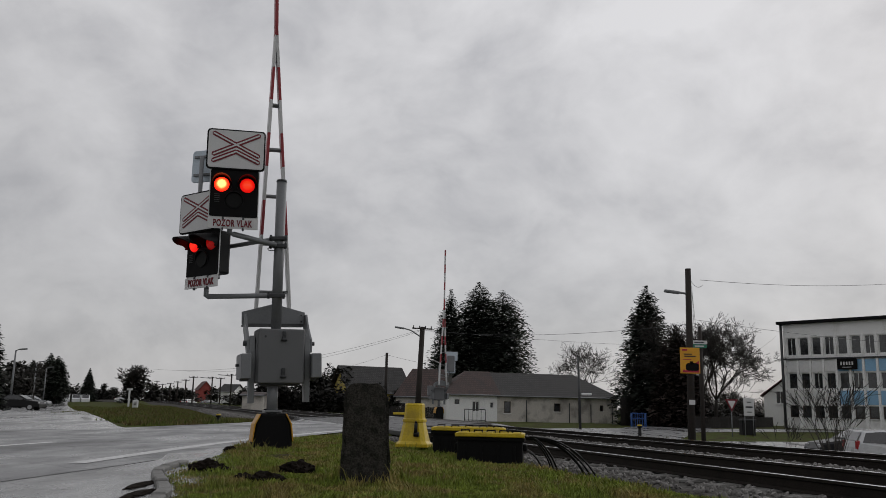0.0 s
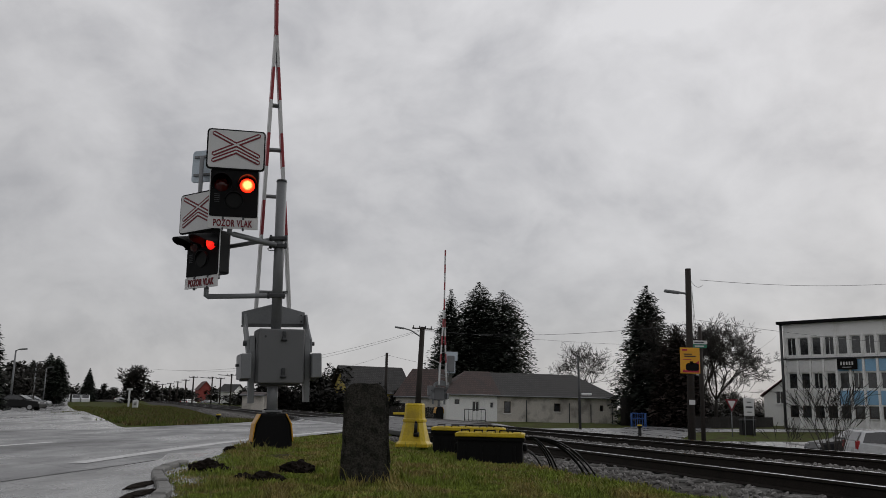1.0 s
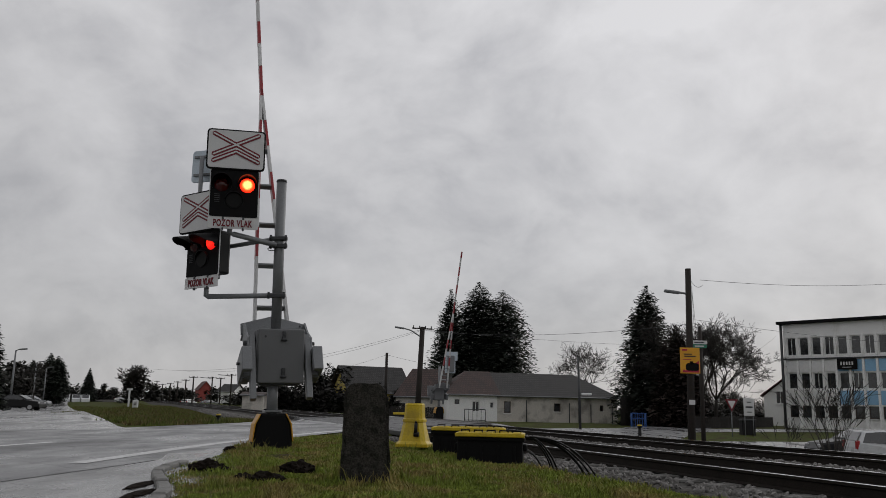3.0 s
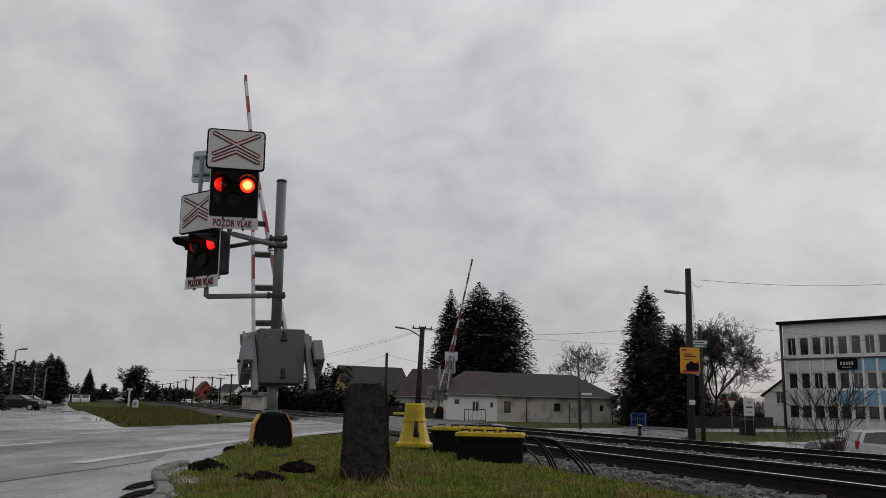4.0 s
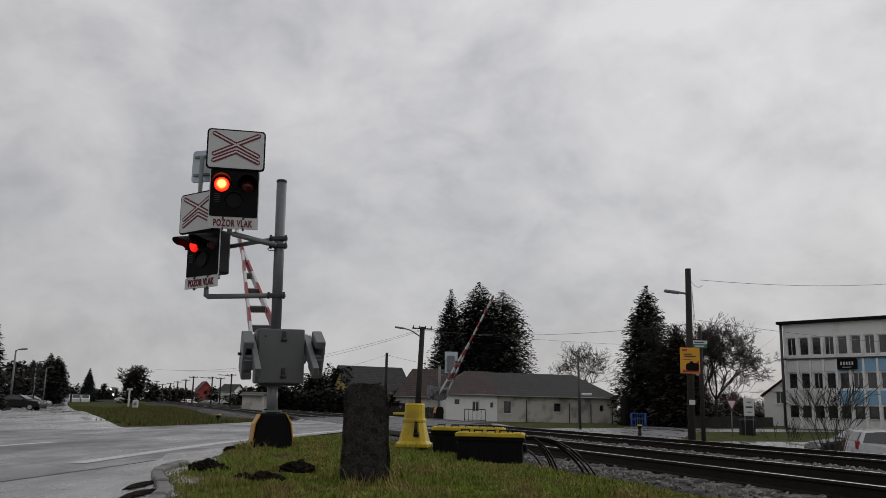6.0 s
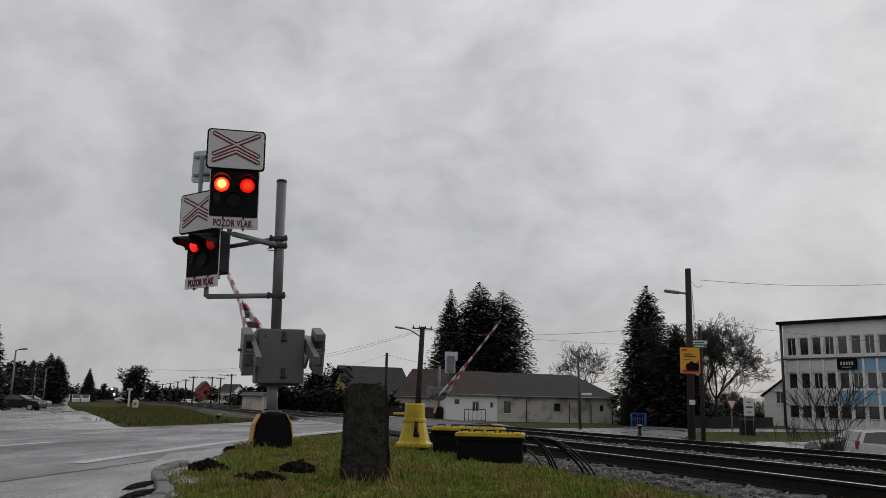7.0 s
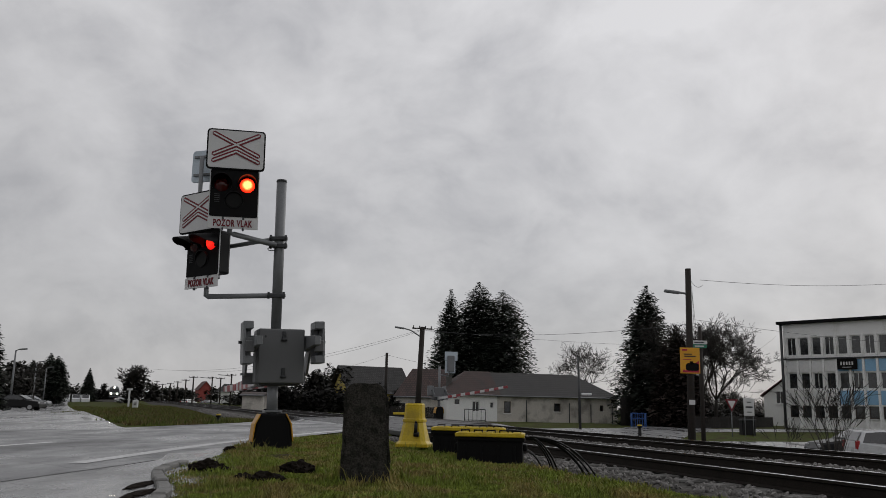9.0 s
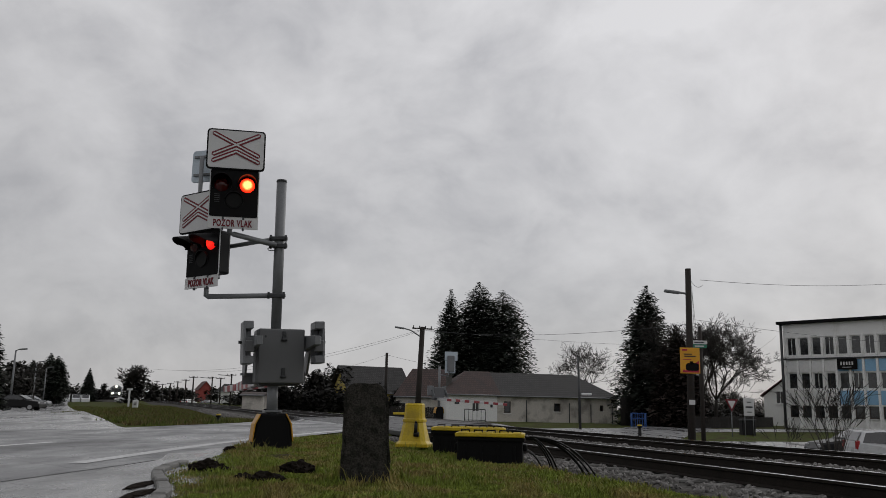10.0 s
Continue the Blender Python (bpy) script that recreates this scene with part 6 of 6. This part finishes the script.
def give_way():
    th = thing("give_way_sign", at(18.96, 55, -1.0, 12), "white triangular give way sign with red rim", "road sign")
    bm = bmesh.new()
    rod(bm, (0, 0.05, -0.2), (0, 0.05, 2.4), 0.035, seg=8)
    part("post", bm, GALV, th)
    bm = bmesh.new()
    prism(bm, [(-0.46, 2.45), (0.46, 2.45), (0, 1.65)], 0.02)
    pl = part("plate", bm, RED, th)
    bm = bmesh.new()
    prism(bm, [(-0.29, 2.35), (0.29, 2.35), (0, 1.84)], 0.008, pose(0, -0.016, 0))
    part("face", bm, WHITE, pl)


def notice_board():
    th = thing("notice_board", at(20.6, 56.5, -1.0, 10), "white notice board on two posts", "notice board")
    for x in (-0.3, 0.3):
        bm = bmesh.new()
        rod(bm, (x, 0, -0.2), (x, 0, 2.55), 0.03, seg=8)
        part("post", bm, GALV, th)
    bm = bmesh.new()
    box(bm, 0.75, 0.05, 1.15, pose(0, -0.04, 1.98), 0.01)
    pl = part("board", bm, WHITE, th)
    for z, w in ((2.3, 0.3), (2.0, 0.5), (1.95, 0.5), (1.65, 0.35)):
        bm = bmesh.new()
        box(bm, w, 0.01, 0.06, pose(0, -0.07, z))
        part("text_bar", bm, DARKGREY, pl)
    b = thing("waste_bin", at(21.0, 58, -1.0), "dark waste container beside the fence", "waste bin")
    bm = bmesh.new()
    box(bm, 0.9, 0.7, 1.1, pose(0, 0, 0.55), 0.05)
    part("bin_body", bm, BLACK, b)
    bm = bmesh.new()
    box(bm, 0.96, 0.76, 0.1, pose(0, 0, 1.14), 0.04)
    part("bin_lid", bm, DARKGREY, b)


def blue_railing():
    th = thing("blue_railing", at(16.4, 70, -1.0, 6), "blue painted metal railing panel by the path", "railing")
    for x in (-0.62, 0.62):
        bm = bmesh.new()
        rod(bm, (x, 0, -0.2), (x, 0, 1.4), 0.05, seg=8)
        part("post", bm, BLUEPAINT, th)
    for z in (0.25, 0.95, 1.36):
        bm = bmesh.new()
        rod(bm, (-0.62, 0, z), (0.62, 0, z), 0.035, seg=8)
        part("rail", bm, BLUEPAINT, th)
    for i in range(6):
        bm = bmesh.new()
        box(bm, 0.04, 0.05, 1.2, pose(-0.5 + 0.2 * i, -0.05, 0.75), 0.006)
        part("bar", bm, BLUEPAINT, th)


def grey_railing():
    th = thing("entrance_railing", at(3.0, 72, -0.75, -14), "dark metal railing before the white house", "railing")
    for i in range(6):
        bm = bmesh.new()
        rod(bm, (-0.9 + 0.36 * i, 0, -0.2), (-0.9 + 0.36 * i, 0, 1.15), 0.035 if i in (0, 5) else 0.022, seg=8)
        part("baluster", bm, DARKGREY, th)
    for z in (0.25, 1.15):
        bm = bmesh.new()
        rod(bm, (-0.9, 0, z), (0.9, 0, z), 0.035, seg=8)
        part("rail", bm, DARKGREY, th)


def track_markers():
    for x, y, label in ((-6.86, 26.4, "black and yellow marker knob beside the crossing"), (6.5, 27.6, "yellow-capped marker knob beyond the tracks")):
        th = thing("track_marker", at(x, y, max(-0.06, ground_z(x, y) + 0.02)), label, "track marker", "marker knobs by the crossing")
        bm = bmesh.new()
        rod(bm, (0, 0, -0.45), (0, 0, 0.17), 0.055, seg=10)
        rod(bm, (0, 0, 0.15), (0, 0, 0.2), 0.085, 0.08, seg=14)
        part("stem", bm, BLACK, th)
        bm = bmesh.new()
        rod(bm, (0, 0, 0.2), (0, 0, 0.245), 0.09, 0.06, seg=14)
        part("cap", bm, YELLOW, th)
    th = thing("line_sign", at(-27.5, 75, 0.0), "white T-shaped railway sign on the bank", "railway sign")
    bm = bmesh.new()
    box(bm, 0.16, 0.05, 1.5, pose(0, 0, 0.75), 0.005)
    part("post", bm, WHITE, th)
    bm = bmesh.new()
    box(bm, 0.5, 0.06, 0.17, pose(0, -0.01, 1.5), 0.005)
    part("bar", bm, WHITE, th)
    th = thing("white_marker_block", at(-25.1, 70, 0.0, 8), "white kilometre block beside the railway", "railway sign")
    bm = bmesh.new()
    box(bm, 0.42, 0.3, 0.62, pose(0, 0, 0.28), 0.03)
    b = part("block", bm, WHITE, th)
    for z in (0.34, 0.2):
        bm = bmesh.new()
        box(bm, 0.22, 0.012, 0.07, pose(0, -0.156, z))
        part("number_bar", bm, DARKGREY, b)
    th = thing("yellow_kerb_bar", at(-2.68, 61.2, 0.02, 2), "low yellow painted kerb bar beyond the crossing", "kerb")
    bm = bmesh.new()
    box(bm, 1.3, 0.2, 0.16, pose(0, 0, 0.02), 0.02)
    part("bar", bm, YELLOW, th)


def board_fence(ax, ay, bx, by, z, h, label, step=0.14):
    """Upright boards between two ends."""
    a, b = Vector((ax, ay, 0)), Vector((bx, by, 0))
    d = b - a
    ang = math.degrees(math.atan2(d.y, d.x))
    th = thing("board_fence", pose(ax, ay, z, 0, 0, ang), label, "fence")
    n = int(d.length / step)
    rnd = random.Random(n)
    first = None
    for i in range(n):
        if first is None:
            bm = bmesh.new()
            box(bm, step * 0.86, 0.025, h, pose(0, 0, h / 2), 0.004)
            first = ob = part("board", bm, FENCE, th)
        else:
            ob = first.copy()
            scene.collection.objects.link(ob)
        ob.matrix_basis = pose(step * (i + 0.5), 0, rnd.uniform(-0.04, 0.03))
    for zz in (h * 0.25, h * 0.8):
        bm = bmesh.new()
        box(bm, d.length, 0.05, 0.08, pose(d.length / 2, 0.04, zz))
        part("rail", bm, FENCE, th)


def far_sign():
    """The signals of the far barrier seen from behind."""
    m = thing("signal_mast", at(-0.05, 48.0, 1.0), "grey mast above the far barrier drive", "mast")
    bm = bmesh.new()
    rod(bm, (0, 0, 0), (0, 0, 1.85), 0.07, seg=14)
    part("mast_tube", bm, GALV, m)
    bm = bmesh.new()
    tube(bm, [(0, 0, 1.4), (0.5, 0.1, 1.3), (0.62, 0.1, 1.9)], 0.035, 8)
    part("bracket_pipe", bm, GALV, m)
    s = thing("warning_signal", at(0.55, 48.15, 2.83, 8), "grey back of a crossing signal and its board", "crossing signal")
    bm = bmesh.new()
    prism(bm, rounded(0.74, 0.52, 0.05), 0.03, pose(0.05, 0, 0.62), 0, 0.003)
    part("cross_board", bm, BLUEGREY, s)
    bm = bmesh.new()
    prism(bm, rounded(0.6, 0.68, 0.03), 0.03, pose(0, 0, 0.0), 0, 0.003)
    part("backing_board", bm, BLUEGREY, s)
    bm = bmesh.new()
    box(bm, 0.4, 0.16, 0.9, pose(0.03, -0.1, 0.2), 0.02)
    part("housing", bm, GALV, s)
    bm = bmesh.new()
    box(bm, 0.34, 0.2, 0.55, pose(-1.12, -0.1, -1.35), 0.02)
    part("relay_box", bm, GALV, s)


TRAINLIGHT = bpy.data.materials.new("train_headlight")
TRAINLIGHT.use_nodes = True
TRAINLIGHT.node_tree.nodes["Principled BSDF"].inputs["Emission Color"].default_value = (1.0, 0.93, 0.75, 1)
TRAINLIGHT.node_tree.nodes["Principled BSDF"].inputs["Emission Strength"].default_value = 24.0


def train():
    th = thing("approaching_train", at(-83.4, 218, 0.4, 21), "approaching train front with three white headlights", "train")
    bm = bmesh.new()
    prism(bm, [(-1.35, 0.5), (1.35, 0.5), (1.4, 2.0), (1.2, 3.1), (0.7, 3.5), (-0.7, 3.5), (-1.2, 3.1), (-1.4, 2.0)], 16.0, pose(0, 8.0, 0), 0, 0.15)
    body = part("body", bm, CARGREY, th)
    bm = bmesh.new()
    box(bm, 2.2, 0.06, 0.9, pose(0, -0.02, 2.35), 0.02)
    part("windscreen", bm, PANE, body)
    bm = bmesh.new()
    box(bm, 2.5, 0.08, 0.5, pose(0, -0.02, 1.05), 0.02)
    part("front_panel", bm, DARKGREY, body)
    bm = bmesh.new()
    box(bm, 2.0, 15, 0.5, pose(0, 8, 0.3), 0.02)
    part("underframe", bm, BLACK, body)
    for y in (2.5, 13.5):
        for x in (-0.75, 0.75):
            bm = bmesh.new()
            rod(bm, (x - 0.06, y, 0.45), (x + 0.06, y, 0.45), 0.45, seg=16)
            part("wheel", bm, RAIL, body)
    for x, z in ((-0.82, 1.5), (0.82, 1.5), (0.0, 3.25)):
        bm = bmesh.new()
        rod(bm, (x, -0.04, z), (x, -0.14, z), 0.19, 0.16, seg=16)
        part("headlight", bm, TRAINLIGHT, body, "bright white headlight")
    return th


build_houses()
build_block()
build_poles()
build_trees()
car(at(18.15, 33, -1.4, -8), CARWHITE, "white hatchback parked beyond the tracks", estate=True)
car(at(18.3, 37, -1.42, 178), CARBLACK, "dark car parked beside the white hatchback")
car(at(-39.6, 80, -0.6, 4), CARBLACK, "black saloon parked beside the side street")
car(at(-46.8, 97, -0.62, 8), CARGREY, "grey car parked behind the black saloon")
car(at(-56.2, 190, -0.6, 75), CARWHITE, "white car parked along the railway", estate=True)
car(at(-51.6, 190, -0.6, 60), CARGREY, "pale car parked along the railway")
car(at(-70.5, 190, -0.2, 40), CARWHITE, "white car near the kilometre block")
for vx, vy in ((-92.7, 210), (-90.3, 210.5), (-87.8, 210)):
    van(at(vx, vy, -0.65, -66), "white van parked at the end of the street")
give_way()
notice_board()
blue_railing()
grey_railing()
track_markers()
far_sign()
board_fence(-18, 86, -10.5, 88, -0.7, 1.5, "dark wooden board fence beyond the tracks")
board_fence(21, 70, 33, 84, -1.3, 1.5, "dark board fence beside the side road", 0.2)
board_fence(16.2, 76, 20.6, 80, -1.1, 2.8, "tall dark board fence beside the low house", 0.2)
board_fence(-4.5, 78, 0.4, 80, -0.8, 1.3, "grey board fence beside the low house", 0.2)
the_train = train()


# ---- movement ----
def boom_rows(times, lean):
    """Rows of a boom from (seconds, degrees above level)."""
    return [(t, pose(0, 0, 1.32, -(90 - a), 0, 0) if not lean else pose(0.045, 0, 1.32) @ pose(0, 0, 0, 0, lean, 0) @ pose(0, 0, 0, -(90 - a))) for t, a in times]


def lamp_rows(i, x, z):
    """The two lamps of a signal swap: one goes out slowly, by way of a red glow, as the other comes on."""
    to_second = (0.39, 1.5, 2.7, 3.86, 5.02, 6.15, 7.3, 8.48, 9.64)
    to_first = (-0.04, 1.1, 2.29, 3.43, 4.57, 5.74, 6.9, 8.09, 9.2)
    events = sorted([(t, 1) for t in to_second] + [(t, 0) for t in to_first])
    out = ((-0.09, 0), (-0.055, -60), (-0.02, -120), (0.09, -120), (0.13, -180), (0.17, -240))
    back = ((-0.1, -240), (-0.065, -300), (-0.03, -360))
    keys, turn = [], 0
    for t, s in events:
        keys += [(t + dt, turn + a) for dt, a in (back if s == i else out)]
        if s == i:
            turn -= 360
    spot = lambda a: pose(x, 0.045, z, 0, 0, a)
    first = [a for t, a in keys if t <= 0][-1]
    return [(0.0, spot(first))] + [(t, spot(a)) for t, a in keys if t > 0.02] + [(10.0, spot(keys[-1][1]))]


def motions():
    walk(near_boom, boom_rows([(0, 90), (1.5, 90), (1.6, 89.7), (1.8, 88.7), (2.0, 86.9), (2.2, 83.9), (2.4, 80.4), (2.5, 78.7), (2.7, 75.4), (3.8, 58.2), (4.0, 55.3), (4.5, 48.9), (5.0, 43.1), (5.5, 36.9), (7.0, 19.8), (7.5, 14.4), (8.0, 8.8), (8.5, 3.3), (8.8, 0.6), (9.1, 0), (10.0, 0)], -1.2))
    walk(far_boom, boom_rows([(0, 90), (2.0, 90), (2.25, 88), (2.5, 84), (2.7, 79.4), (3.8, 65), (4.0, 63.2), (4.5, 57.2), (5.0, 50.2), (5.5, 44.4), (7.0, 28.0), (7.5, 22.4), (8.0, 16.6), (8.5, 9.8), (9.0, 4.2), (9.5, -0.5), (9.8, -1.8), (10.0, -1.8)], 0))
    run = Vector((-83.4, 218, 0)).normalized()
    walk(the_train, [(t, at(run.x * d + k, run.y * d, 0.5, 21)) for t, d, k in ((0, 430, -7.0), (4.5, 330, -2.6), (7.5, 275, -1.2), (10.0, 233, 0.0))])
    for lamp, i, x, z in LAMPS:
        walk(lamp, lamp_rows(i, x, z))


motions()
